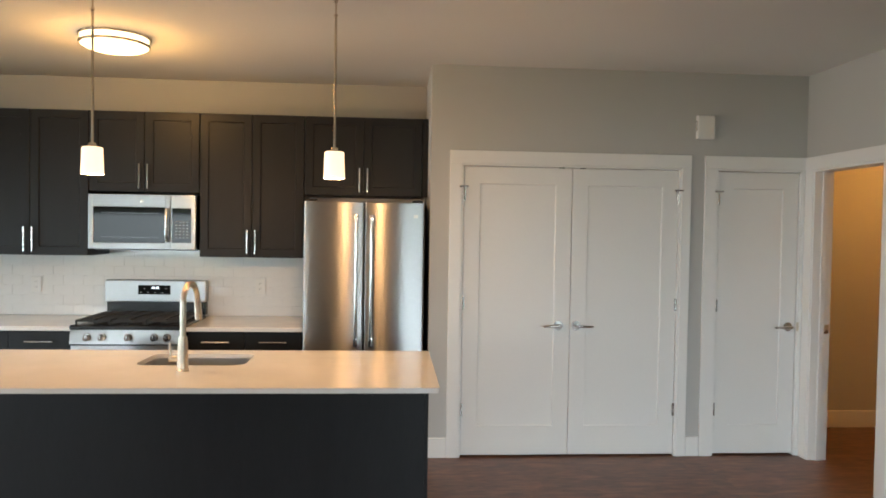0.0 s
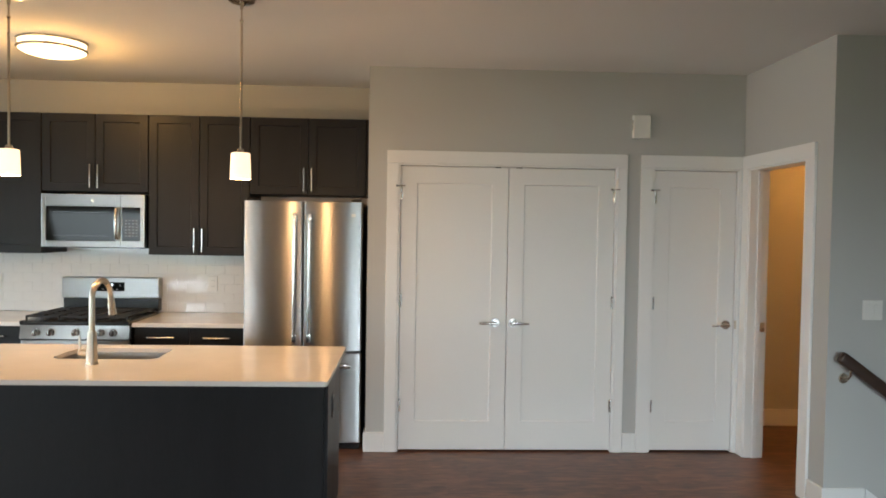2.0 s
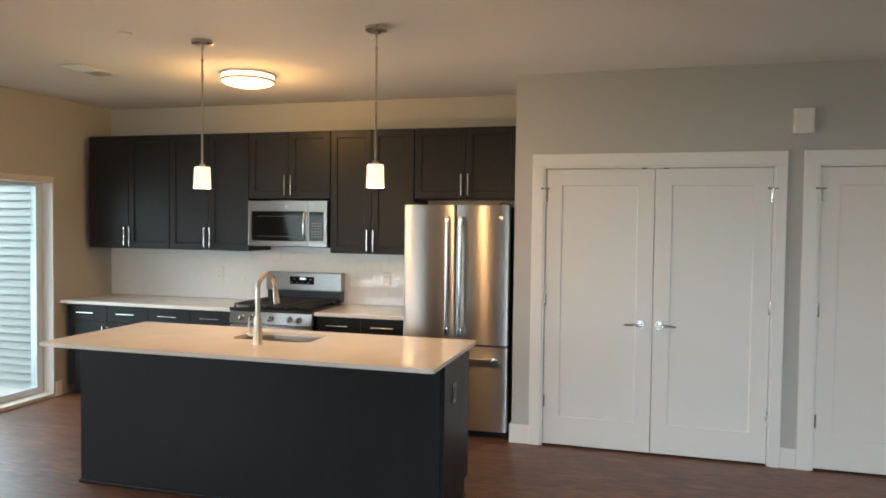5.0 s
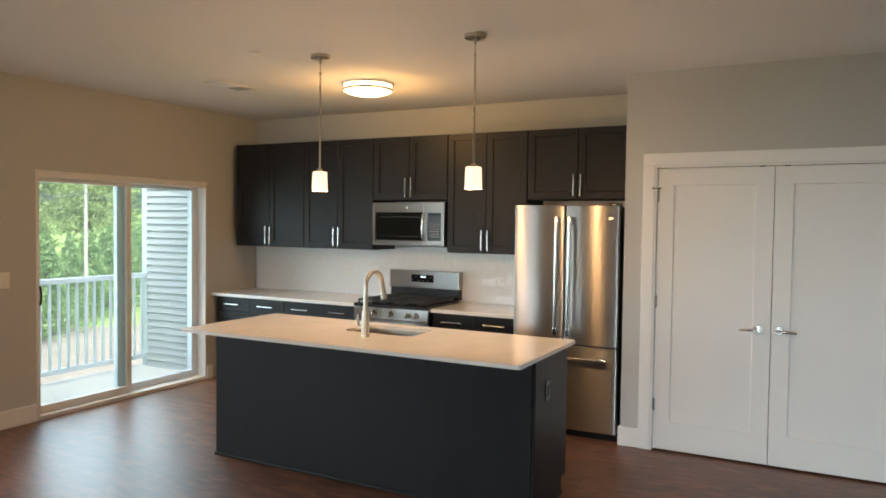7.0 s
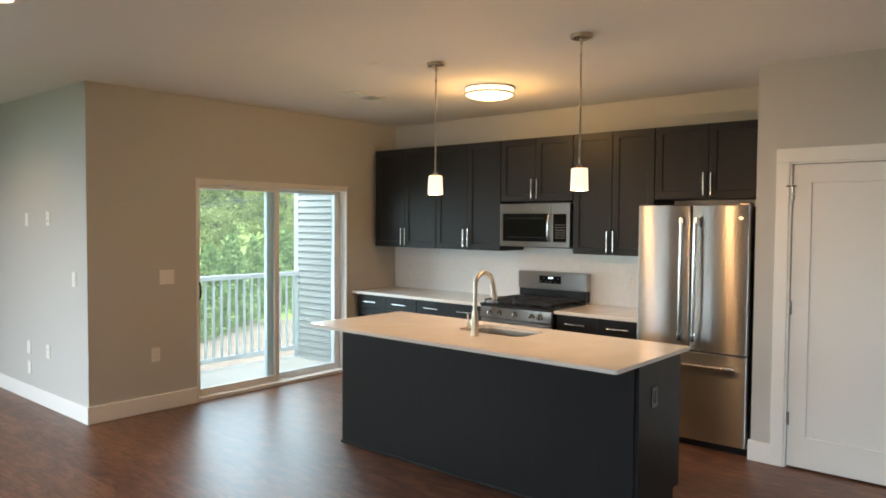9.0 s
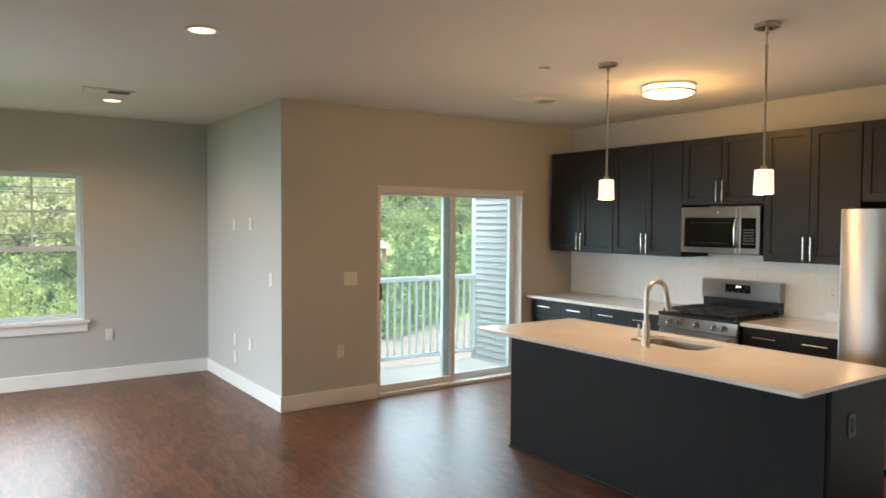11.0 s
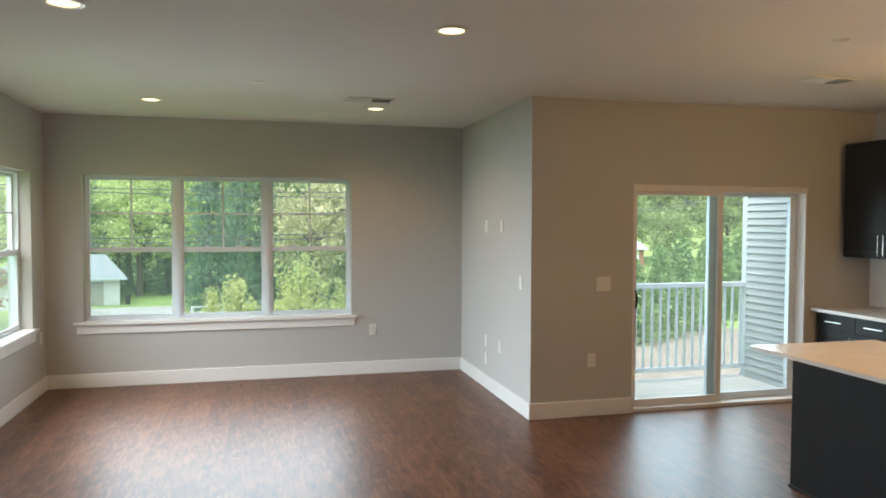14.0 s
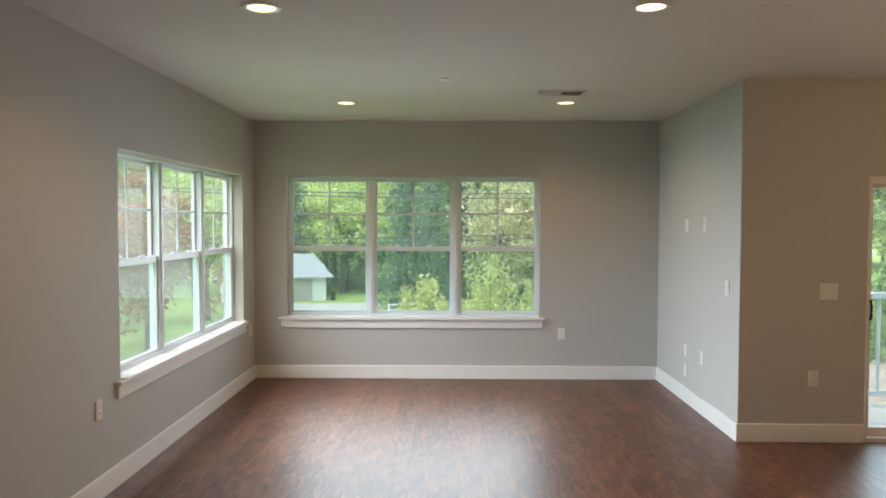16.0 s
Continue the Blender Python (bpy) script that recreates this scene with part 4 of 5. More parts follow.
for p, q in ((x0, mid - 0.003), (mid + 0.003, x1)):
    dr = steel_front("door", p, q, 0.716, 1.775)
    hx = mid - 0.052 if q < -0.3 else mid + 0.052
    bm = tube(bmesh.new(), [(hx, -0.05, 0.79), (hx, -0.056, 0.95), (hx, -0.060, 1.23), (hx, -0.056, 1.50), (hx, -0.05, 1.685)], 0.0125)
    for z in (0.815, 1.655):
        box(bm, hx - 0.015, hx + 0.015, -0.062, 0.001, z - 0.032, z + 0.032, 0.004)
    part("handle", bm, M_CHROME, dr, "long polished steel bar handle", True)
fd = steel_front("freezer_drawer", x0, x1, 0.058, 0.700)
bm = tube(bmesh.new(), [(x0 + 0.06, -0.05, 0.615), (x0 + 0.25, -0.056, 0.615), (mid, -0.060, 0.615), (x1 - 0.25, -0.056, 0.615), (x1 - 0.07, -0.05, 0.615)], 0.0125)
for x in (x0 + 0.11, x1 - 0.12):
    box(bm, x - 0.032, x + 0.032, -0.062, 0.001, 0.60, 0.63, 0.004)
part("handle", bm, M_CHROME, fd, "long polished steel bar handle", True)
part("gasket", boxes([(x0 + 0.01, x1 - 0.01, 0.02, 0.075, 0.699, 0.717)]), M_SLOT, fr)
part("badge", boxes([(-0.115, -0.085, -0.0012, -0.0002, 1.668, 1.690)], 0.0004), M_NICKEL, fr)
for x in (x0 + 0.05, x1 - 0.05):
    part("hinge_cover", boxes([(x - 0.035, x + 0.035, 0.03, 0.13, 1.766, 1.79)], 0.005), M_BLACK, fr)

# ---- island ----
isl = thing("kitchen_island", (-1.25, -1.33, 0), "dark espresso kitchen island base with toe kick", "kitchen island")
bx0, bx1, by0, by1 = -2.410, -0.100, -1.625, -1.055
part("body", boxes([(bx0 + 0.019, bx1, by0 + 0.019, by1, 0.10, 0.68)], 0.0015), M_CAB, isl)
part("end_panel", boxes([(bx0, bx0 + 0.018, by0 + 0.019, by1, 0.10, 0.892)], 0.0015), M_CAB, isl)
part("plinth", boxes([(bx0, bx1 - 0.002, by0 + 0.019, by1 - 0.085, 0.0, 0.10)]), M_CAB, isl)
part("back_panel", boxes([(bx0 - 0.006, bx1 + 0.0, by0, by0 + 0.018, 0.0, 0.892)], 0.002), M_CAB, isl, "flat espresso back panel")
ep = part("end_panel", prism(bmesh.new(), [(by0 + 0.02, 0.0), (by1 - 0.08, 0.0), (by1 - 0.08, 0.10), (by1, 0.10), (by1, 0.892), (by0 + 0.02, 0.892)], 0, 1), M_CAB, isl)
for v in ep.data.vertices:
    s, dpt, z = v.co
    v.co = (bx1 + 0.001 + 0.018 * dpt, s, z)
part("shoe_moulding", boxes([(bx0 - 0.014, bx1 + 0.03, by0 - 0.012, by0 - 0.0005, 0.0, 0.018)], 0.005), M_CAB, isl)
part("shoe_moulding", boxes([(bx1 + 0.0195, bx1 + 0.030, by0, by1 - 0.08, 0.0, 0.018)], 0.005), M_CAB, isl)
for k in range(3):
    p = bx0 + 0.003 + k * 0.77
    dr = part("door", shaker(bmesh.new(), p, p + 0.765, 0.104, 0.875, 0, DOOR_T, 0.058, 0.058), M_CAB, isl)
    for v in dr.data.vertices:
        v.co.y = by1 + 0.0195 - v.co.y
ol = thing("island_outlet", (bx1 + 0.02, -1.415, 0.69), "black outlet cover on the island end", "wall outlet")
part("cover", boxes([(bx1 + 0.0192, bx1 + 0.0245, -1.452, -1.380, 0.628, 0.744)], 0.002), M_BLACK, ol)
part("insert", boxes([(bx1 + 0.0245, bx1 + 0.0262, -1.433, -1.399, 0.652, 0.720)], 0.001), M_SLOT, ol)

# island worktop with the sink's opening
TX0, TX1, TY0, TY1, TZ = -2.440, -0.050, -1.925, -0.985, 0.915
SX0, SX1, SY0, SY1 = -1.500, -0.975, -1.425, -1.095


def rounded(x0, x1, y0, y1, r, n=6):
    out = []
    for cx, cy, a0 in ((x1 - r, y1 - r, 0), (x0 + r, y1 - r, 90), (x0 + r, y0 + r, 180), (x1 - r, y0 + r, 270)):
        out += [(cx + r * math.cos(radians(a0 + 90 * k / n)), cy + r * math.sin(radians(a0 + 90 * k / n))) for k in range(n + 1)]
    return out


def slab_with_hole(outer, inner, z0, z1):
    bm = bmesh.new()
    n = len(outer)
    rings = [[bm.verts.new((x, y, z)) for x, y in loop] for z in (z0, z1) for loop in (outer, inner)]
    for k in range(n):
        j = (k + 1) % n
        bm.faces.new((rings[0][j], rings[0][k], rings[1][k], rings[1][j]))
        bm.faces.new((rings[2][k], rings[2][j], rings[3][j], rings[3][k]))
        bm.faces.new((rings[0][k], rings[0][j], rings[2][j], rings[2][k]))
        bm.faces.new((rings[1][j], rings[1][k], rings[3][k], rings[3][j]))
    return bm


top_bm = slab_with_hole(rounded(TX0, TX1, TY0, TY1, 0.02), rounded(SX0, SX1, SY0, SY1, 0.07), TZ - 0.022, TZ)
bmesh.ops.bevel(top_bm, geom=[e for e in top_bm.edges if abs(e.verts[0].co.z - e.verts[1].co.z) < 1e-5 and len(e.link_faces) == 2 and e.calc_face_angle(0) > 1.0], offset=0.004, segments=2, affect='EDGES')
single("island_worktop", top_bm, M_QUARTZ, "pale quartz island worktop with overhang and sink cutout", "worktop", smooth=True)

sink = thing("sink", (-1.24, -1.26, 0.70), "undermounted stainless steel sink in the island", "sink")
bm = bmesh.new()
levels = [(0.008, 0.8925), (-0.004, 0.8925), (-0.010, 0.74), (-0.035, 0.705), (-0.09, 0.695)]
loops = [[bm.verts.new((x, y, z)) for x, y in rounded(SX0 - g, SX1 + g, SY0 - g, SY1 + g, max(0.03, 0.07 + g))] for g, z in levels]
for p, q in zip(loops, loops[1:]):
    for k in range(len(p)):
        j = (k + 1) % len(p)
        bm.faces.new((p[k], p[j], q[j], q[k]))
bm.faces.new(loops[-1])
part("bowl", bm, M_STEEL_V, sink, smooth=True)
part("drain", lathe(bmesh.new(), (-1.24, -1.26, 0.6955), [(0.0, 0.001), (0.03, 0.002), (0.044, 0.004), (0.046, 0.0)], 24), M_CHROME, sink, smooth=True)

fx, fy = -1.228, -1.555
fa = thing("kitchen_faucet", (fx, fy, TZ), "tall satin nickel gooseneck pull-down faucet", "faucet")
part("base", lathe(bmesh.new(), (fx, fy, TZ), [(0.030, 0.0), (0.030, 0.006), (0.025, 0.010), (0.0235, 0.10), (0.019, 0.16), (0.0, 0.16)], 28), M_NICKEL, fa, smooth=True)
arc = [(fx, fy, TZ + 0.15), (fx, fy, TZ + 0.30)]
for k in range(1, 13):
    ang = math.pi * k / 13 * 1.06
    arc.append((fx + 0.012 * (1 - math.cos(ang)), fy + 0.078 * (1 - math.cos(ang)), TZ + 0.315 + 0.085 * math.sin(ang)))
part("neck", tube(bmesh.new(), arc, 0.0135), M_NICKEL, fa, smooth=True)
e0, e1 = Vector(arc[-1]), Vector(arc[-1]) + (Vector(arc[-1]) - Vector(arc[-2])).normalized() * 0.10
part("spray_head", rod(bmesh.new(), e0, e1, 0.0145, 0.020, 24), M_NICKEL, fa, smooth=True)
bm = rod(bmesh.new(), (fx - 0.015, fy, TZ + 0.055), (fx - 0.062, fy, TZ + 0.055), 0.014, 0.013, 20)
tube(bm, [(fx - 0.055, fy, TZ + 0.055), (fx - 0.057, fy, TZ + 0.09), (fx - 0.060, fy, TZ + 0.135)], [0.007, 0.006, 0.005])
part("lever", bm, M_NICKEL, fa, smooth=True)

# ---- balcony ----
deck = thing("balcony", (-4.97, -1.1, -0.02), "pale boarded balcony deck beside the house", "balcony", kind="structure")
for k in range(8):
    x = -5.50 + 0.131 * k
    part("deck_board", boxes([(x, x + 0.127, -2.478, 0.30, -0.045, -0.02)], 0.003), M_DECK, deck)
part("joist_frame", boxes([(-5.52, -5.50, -2.478, 0.30, -0.30, -0.022), (-5.50, -4.451, -2.40, -2.36, -0.28, -0.047), (-5.50, -4.451, 0.2, 0.24, -0.28, -0.047)]), M_VINYL, deck)

bal = thing("balcony_railing", (-5.42, -1.1, -0.02), "white vinyl balcony railing with square balusters", "railing")
part("top_rail", boxes([(-5.455, -5.385, -2.478, 0.298, 0.975, 1.03)], 0.008), M_VINYL, bal)
part("bottom_rail", boxes([(-5.445, -5.395, -2.478, 0.298, 0.075, 0.125)], 0.006), M_VINYL, bal)
y = -2.42
first_bal = None
while y < 0.27:
    if first_bal is None:
        first_bal = part("baluster", boxes([(-5.432, -5.408, -0.012, 0.012, 0.125, 0.975)], 0.003), M_VINYL, bal)
        first_bal.location.y = y
    else:
        ob = new("baluster", first_bal.data)
        ob.parent = bal
        ob.matrix_parent_inverse = first_bal.matrix_parent_inverse
        ob.location.y = y
    y += 0.0985

side = structure("siding_wall", boxes([(-5.40, -4.45, 0.36, 0.45, -0.4, 3.2)]), M_SIDING, "grey lap siding wall beside the balcony", "exterior wall")
LAP = 0.0762
for k in range(41):
    z = -0.02 + LAP * k
    bm = bmesh.new()
    zt = z + LAP - 0.007
    vs = [bm.verts.new(p) for p in ((-5.39, 0.284, z), (-4.45, 0.284, z), (-4.45, 0.302, zt), (-5.39, 0.302, zt), (-5.39, 0.3145, z), (-4.45, 0.3145, z), (-4.45, 0.3145, zt), (-5.39, 0.3145, zt))]
    for q in ((0, 1, 2, 3), (0, 4, 5, 1), (3, 2, 6, 7), (0, 3, 7, 4), (1, 5, 6, 2), (4, 7, 6, 5)):
        bm.faces.new([vs[i] for i in q])
    part("siding_board", bm, M_SIDING, side)
structure("corner_board", boxes([(-5.47, -5.391, 0.288, 0.46, -0.4, 3.2)], 0.004), M_VINYL, "white corner board of the siding", "trim")
structure("corner_board", boxes([(-4.525, -4.451, 0.068, 0.30, -0.02, 2.05), (-4.525, -4.451, -1.80, 0.068, 2.005, 2.10), (-4.525, -4.451, -1.82, -1.735, -0.02, 2.005)], 0.004), M_VINYL, "white outside trim of the patio door", "trim")

# ---- grounds ----
G = -4.6
bm = bmesh.new()
vs = [bm.verts.new((x, y, G)) for x, y in ((-2500, -2500), (2500, -2500), (2500, 2500), (-2500, 2500))]
bm.faces.new(vs)
structure("ground", bm, M_GRASS, "green lawn reaching into the distance", "lawn")


def flat_strip(name, pts, width, lift, material, label, category):
    bm = bmesh.new()
    prev = None
    for i, (x, y) in enumerate(pts):
        x2, y2 = pts[min(i + 1, len(pts) - 1)]
        x1, y1 = pts[max(i - 1, 0)]
        d = Vector((x2 - x1, y2 - y1)).normalized() * width / 2
        a = bm.verts.new((x - d.y, y + d.x, G + lift))
        b = bm.verts.new((x + d.y, y - d.x, G + lift))
        if prev:
            bm.faces.new((prev[0], prev[1], b, a))
        prev = (a, b)
    return structure(name, bm, material, label, category)


flat_strip("road", [(-34, -90), (-26, -40), (-20, -22), (-18, 0), (-21, 30), (-32, 90)], 7.0, 0.02, M_ROAD, "grey asphalt road past the trees", "road")
flat_strip("driveway", [(-20, -10.5), (-36, -11.8), (-53.5, -14.2)], 7.5, 0.04, M_GRAVEL, "pale gravel driveway to the garage", "driveway")
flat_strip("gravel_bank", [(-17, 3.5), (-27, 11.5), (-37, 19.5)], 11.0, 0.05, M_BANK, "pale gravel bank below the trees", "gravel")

# garage
gar = thing("garage", (-55, -17.5, G), "white garage with grey shingled hip roof", "garage")
gx0, gx1, gy0, gy1, ge = -61.0, -55.0, -23.0, -14.9, G + 2.1
part("wall", boxes([(gx0, gx1, gy0, gy1, G, ge)]), M_HOUSE, gar)
rf = bmesh.new()
ridge = ge + 1.55
vs = [rf.verts.new(p) for p in ((gx0 - 0.4, gy0 - 0.5, ge - 0.1), (gx1 + 0.4, gy0 - 0.5, ge - 0.1), (gx1 + 0.4, gy1 + 0.5, ge - 0.1), (gx0 - 0.4, gy1 + 0.5, ge - 0.1), (-58.0, gy0 + 1.9, ridge), (-58.0, gy1 - 0.7, ridge))]
for q in ((0, 1, 4), (1, 2, 5, 4), (2, 3, 5), (3, 0, 4, 5), (0, 3, 2, 1)):
    rf.faces.new([vs[i] for i in q])
part("roof", rf, M_ROOF, gar)
gd = part("garage_door", boxes([(gx1 + 0.001, gx1 + 0.05, -18.4, -16.0, G, G + 1.72)], 0.01), M_GARAGE, gar, "pale panelled garage door")
for k in range(4):
    part("door_panel", boxes([(gx1 + 0.051, gx1 + 0.075, -18.35 + 0.575 * j, -17.83 + 0.575 * j, G + 0.06 + 0.415 * k, G + 0.42 + 0.415 * k) for j in range(4)], 0.008), M_GARAGE, gd)
part("fascia", boxes([(gx1 + 0.36, gx1 + 0.42, gy0 - 0.5, gy1 + 0.5, ge - 0.22, ge - 0.11)], 0.01), M_VINYL, gar)
gar.matrix_world = pose(-55, -17.5, G, 0, 0, 15.5)
bn = thing("rubbish_bin", (-54.5, -14.5, G), "dark wheeled rubbish bin beside the garage", "bin")
part("body", boxes([(-54.8, -54.3, -14.75, -14.2, G, G + 1.0)], 0.05), M_BLACK, bn)
part("lid", boxes([(-54.85, -54.25, -14.8, -14.15, G + 1.0, G + 1.08)], 0.03), M_BLACK, bn)
bn.matrix_world = pose(-55.9, -14.5, G) @ Matrix.Scale(0.65, 4)

# a house far behind the balcony
hs = thing("house", (-72, 35, G), "brick house with pale grey roof among trees", "house")
hx, hy = -72.0, 35.0
part("wall", boxes([(hx - 4, hx + 4, hy - 3, hy + 3, G, G + 3.9)]), M_BRICK, hs)
rf = bmesh.new()
vs = [rf.verts.new(p) for p in ((hx - 4.6, hy - 3.4, G + 3.8), (hx + 4.6, hy - 3.4, G + 3.8), (hx + 4.6, hy + 3.4, G + 3.8), (hx - 4.6, hy + 3.4, G + 3.8), (hx, hy - 3.4, G + 5.5), (hx, hy + 3.4, G + 5.5))]
for q in ((0, 4, 5, 3), (1, 2, 5, 4), (0, 1, 4), (3, 5, 2), (0, 3, 2, 1)):
    rf.faces.new([vs[i] for i in q])
part("roof", rf, M_ROOF, hs)
for k in (-1.7, 0, 1.7):
    part("window", boxes([(hx + 4.001, hx + 4.05, hy + k - 0.5, hy + k + 0.5, G + 2.4, G + 3.7)]), M_VINYL, hs)

hs.matrix_world = pose(-74, 34.2, G) @ Matrix.Scale(0.84, 4)

# white rail fence
fence = thing("rail_fence", (-27, -6, G), "white wooden rail fence among the shrubs", "fence")
for k in range(7):
    part("post", boxes([(-27.06, -26.94, -8.5 + 1.5 * k - 0.06, -8.5 + 1.5 * k + 0.06, G, G + 1.25)], 0.01), M_HOUSE, fence)
for z in (0.45, 0.80, 1.12):
    part("rail", boxes([(-26.94, -26.90, -8.56, 0.56, G + z, G + z + 0.1)], 0.01), M_HOUSE, fence)

fence.matrix_world = pose(-44, -6.6, G, 0, 0, 28)

# utility poles and cables


def pole(x, y, h, lamp=False):
    t = thing("utility_pole", (x, y, G), "weathered wooden utility pole with crossarm", "utility pole", "utility poles")
    part("shaft", rod(bmesh.new(), (x, y, G), (x, y, G + h), 0.12, 0.085, 16), M_POLE, t, smooth=True)
    part("crossarm", boxes([(x - 0.06, x + 0.06, y - 1.1, y + 1.1, G + h - 1.75, G + h - 1.6)], 0.01), M_POLE, t)
    part("transformer", rod(bmesh.new(), (x + 0.32, y, G + h - 2.3), (x + 0.32, y, G + h - 1.4), 0.22, seg=20), M_CABLE, t, smooth=True)
    if lamp:
        bm = tube(bmesh.new(), [(x, y, G + h - 3.0), (x + 0.5, y - 0.9, G + h - 2.5), (x + 0.9, y - 1.9, G + h - 2.4)], 0.05)
        part("lamp_arm", bm, M_VINYL, t, smooth=True)
    return t


POLES = [(-17.0, -46.0, 9.6), (-15.2, -18.5, 9.2), (-36.0, 21.7, 11.0), (-52.0, 55.0, 10.0)]
for k, (x, y, h) in enumerate(POLES):
    pole(x, y, h, k in (1, 2))
for (x0, y0, h0), (x1, y1, h1) in zip(POLES, POLES[1:]):
    for dy, dz in ((-0.9, -1.45), (0.9, -1.6), (0.0, -2.15), (0.0, -2.85), (0.1, -3.0)):
        pts = []
        for k in range(17):
            f = k / 16
            pts.append((x0 + (x1 - x0) * f, y0 + dy + (y1 - y0) * f, G + (h0 + (h1 - h0) * f) + dz - 0.9 * (1 - (2 * f - 1) ** 2) - 0.35))
        single("power_cable", tube(bmesh.new(), pts, 0.018, 6), M_CABLE, "thin sagging overhead power cable", "cable", "overhead cables")

# ---- trees ----


def leaf_mesh(name, centres, sizes, material, seed, droop=0.0):
    """Small bent leaf sprays, one island each, turned at random."""
    g = np.random.default_rng(seed)
    n = len(centres)
    u = g.normal(size=(n, 3))
    u /= np.linalg.norm(u, axis=1)[:, None]
    w = g.normal(size=(n, 3))
    w -= (w * u).sum(1)[:, None] * u
    w /= np.linalg.norm(w, axis=1)[:, None]
    u[:, 2] -= droop
    nrm = np.cross(u, w)
    s = sizes[:, None]
    pts = np.stack([centres - u * s, centres + w * s * 0.55 + nrm * s * 0.15, centres + u * s, centres - w * s * 0.55 + nrm * s * 0.15], 1).reshape(-1, 3)
    me = bpy.data.meshes.new(name)
    me.from_pydata(pts.tolist(), [], np.arange(4 * n).reshape(-1, 4).tolist())
    me.materials.append(material)
    return me


def broad_tree(height, spread, material, label, seed, sprays=9500, size=0.17):
    g = np.random.default_rng(seed)
    t = thing("tree", (0, 0, 0), label, "tree", "trees round the house")
    bm = tube(bmesh.new(), [(0, 0, -0.2), (0.05, 0.03, height * 0.2), (-0.05, 0.08, height * 0.42), (0.05, -0.05, height * 0.75)], [0.026 * height, 0.019 * height, 0.013 * height, 0.004 * height], 10)
    tips = []
    for k in range(11):
        a = 2.4 * k + g.uniform(-0.4, 0.4)
        z0 = height * (0.24 + 0.045 * k)
        reach = spread * (0.95 - 0.055 * k) * g.uniform(0.7, 1.1)
        rise = height * g.uniform(0.10, 0.26)
        p = [(0, 0, z0), (math.cos(a) * reach * 0.45, math.sin(a) * reach * 0.45, z0 + rise * 0.6), (math.cos(a) * reach * 0.8, math.sin(a) * reach * 0.8, z0 + rise)]
        tube(bm, p, [0.010 * height, 0.006 * height, 0.002 * height], 6)
        tips += p[1:]
    tips.append((0, 0, height * 0.85))
    part("trunk", bm, M_BARK, t, smooth=True)
    tips = np.array(tips)
    pick = g.integers(0, len(tips), sprays)
    sub = g.normal(size=(90, 3)) * np.array([spread * 0.26, spread * 0.26, height * 0.10])
    c = tips[pick] + sub[(pick * 7 + g.integers(0, 8, sprays)) % 90] + g.normal(size=(sprays, 3)) * np.array([0.34, 0.34, 0.30]) * spread * 0.22
    c[:, 2] = np.clip(c[:, 2], height * 0.10, None)
    ob = new("crown", leaf_mesh("crown", c, g.uniform(0.5, 1.2, sprays) * size, material, seed + 1))
    ob.parent = t
    return t


def spruce(height, spread, material, label, seed, sprays=10000, size=0.17):
    g = np.random.default_rng(seed)
    t = thing("tree", (0, 0, 0), label, "tree", "trees round the house")
    part("trunk", rod(bmesh.new(), (0, 0, -0.2), (0, 0, height * 0.97), 0.018 * height, 0.003 * height, 10), M_BARK, t, smooth=True)
    whorls = 22
    k = g.integers(0, whorls, sprays)
    f = 0.06 + 0.92 * (k / whorls) ** 0.9
    arm = g.integers(0, 9, sprays)
    a = arm * (2 * math.pi / 9) + k * 0.7 + g.normal(size=sprays) * 0.12
    reach = spread * (1 - f) ** 0.85 * (0.8 + 0.35 * np.sin(arm * 2.7 + k * 1.9))
    r = reach * np.sqrt(g.uniform(0.02, 1, sprays))
    z = f * height + r * 0.10 - 0.28 * r * r / max(spread, 0.1) + g.normal(size=sprays) * 0.10
    c = np.stack([r * np.cos(a), r * np.sin(a), z], 1) + g.normal(size=(sprays, 3)) * 0.07
    ob = new("crown", leaf_mesh("crown", c, g.uniform(0.5, 1.1, sprays) * size, material, seed + 1, 0.5))
    ob.parent = t
    return t


def shrub(height, spread, stems, material, label, seed, sprays=5000, size=0.085):
    """Upright twigs fanning from the ground, thinly leaved to their tips."""
    g = np.random.default_rng(seed)
    t = thing("shrub", (0, 0, 0), label, "shrub", "young shrubs along the fence")
    bm, c = bmesh.new(), []
    per = sprays // stems
    for k in range(stems):
        a = 2.4 * k
        far = spread * math.sqrt((k + 0.3) / stems)
        tall = height * (1 - 0.5 * (far / spread) ** 1.5) * g.uniform(0.8, 1.0)
        tip = Vector((math.cos(a) * far, math.sin(a) * far, tall))
        mid = Vector((tip.x * 0.62, tip.y * 0.62, tall * 0.5))
        tube(bm, [(tip.x * 0.1, tip.y * 0.1, -0.1), mid, tip], [0.03, 0.018, 0.006], 6)
        f = g.uniform(0.12, 1.0, per) ** 0.8
        f2 = f[:, None]
        p = np.where(f2 < 0.5, np.array(mid) * f2 * 2, np.array(mid) + (np.array(tip) - np.array(mid)) * (f2 - 0.5) * 2)
        c.append(p + g.normal(size=(per, 3)) * (0.12 + 0.20 * (1 - f2)))
    part("stems", bm, M_BARK, t, smooth=True)
    c = np.concatenate(c)
    ob = new("leaves", leaf_mesh("leaves", c, g.uniform(0.5, 1.2, len(c)) * size, material, seed + 1))
    ob.parent = t
    return t


def plant(proto, spots):
    for x, y, s, w in spots:
        copy_thing(proto, pose(x, y, G, 0, 0, 137 * (x + 2 * y) % 360) @ Matrix.Diagonal((s * w, s * w, s, 1)))


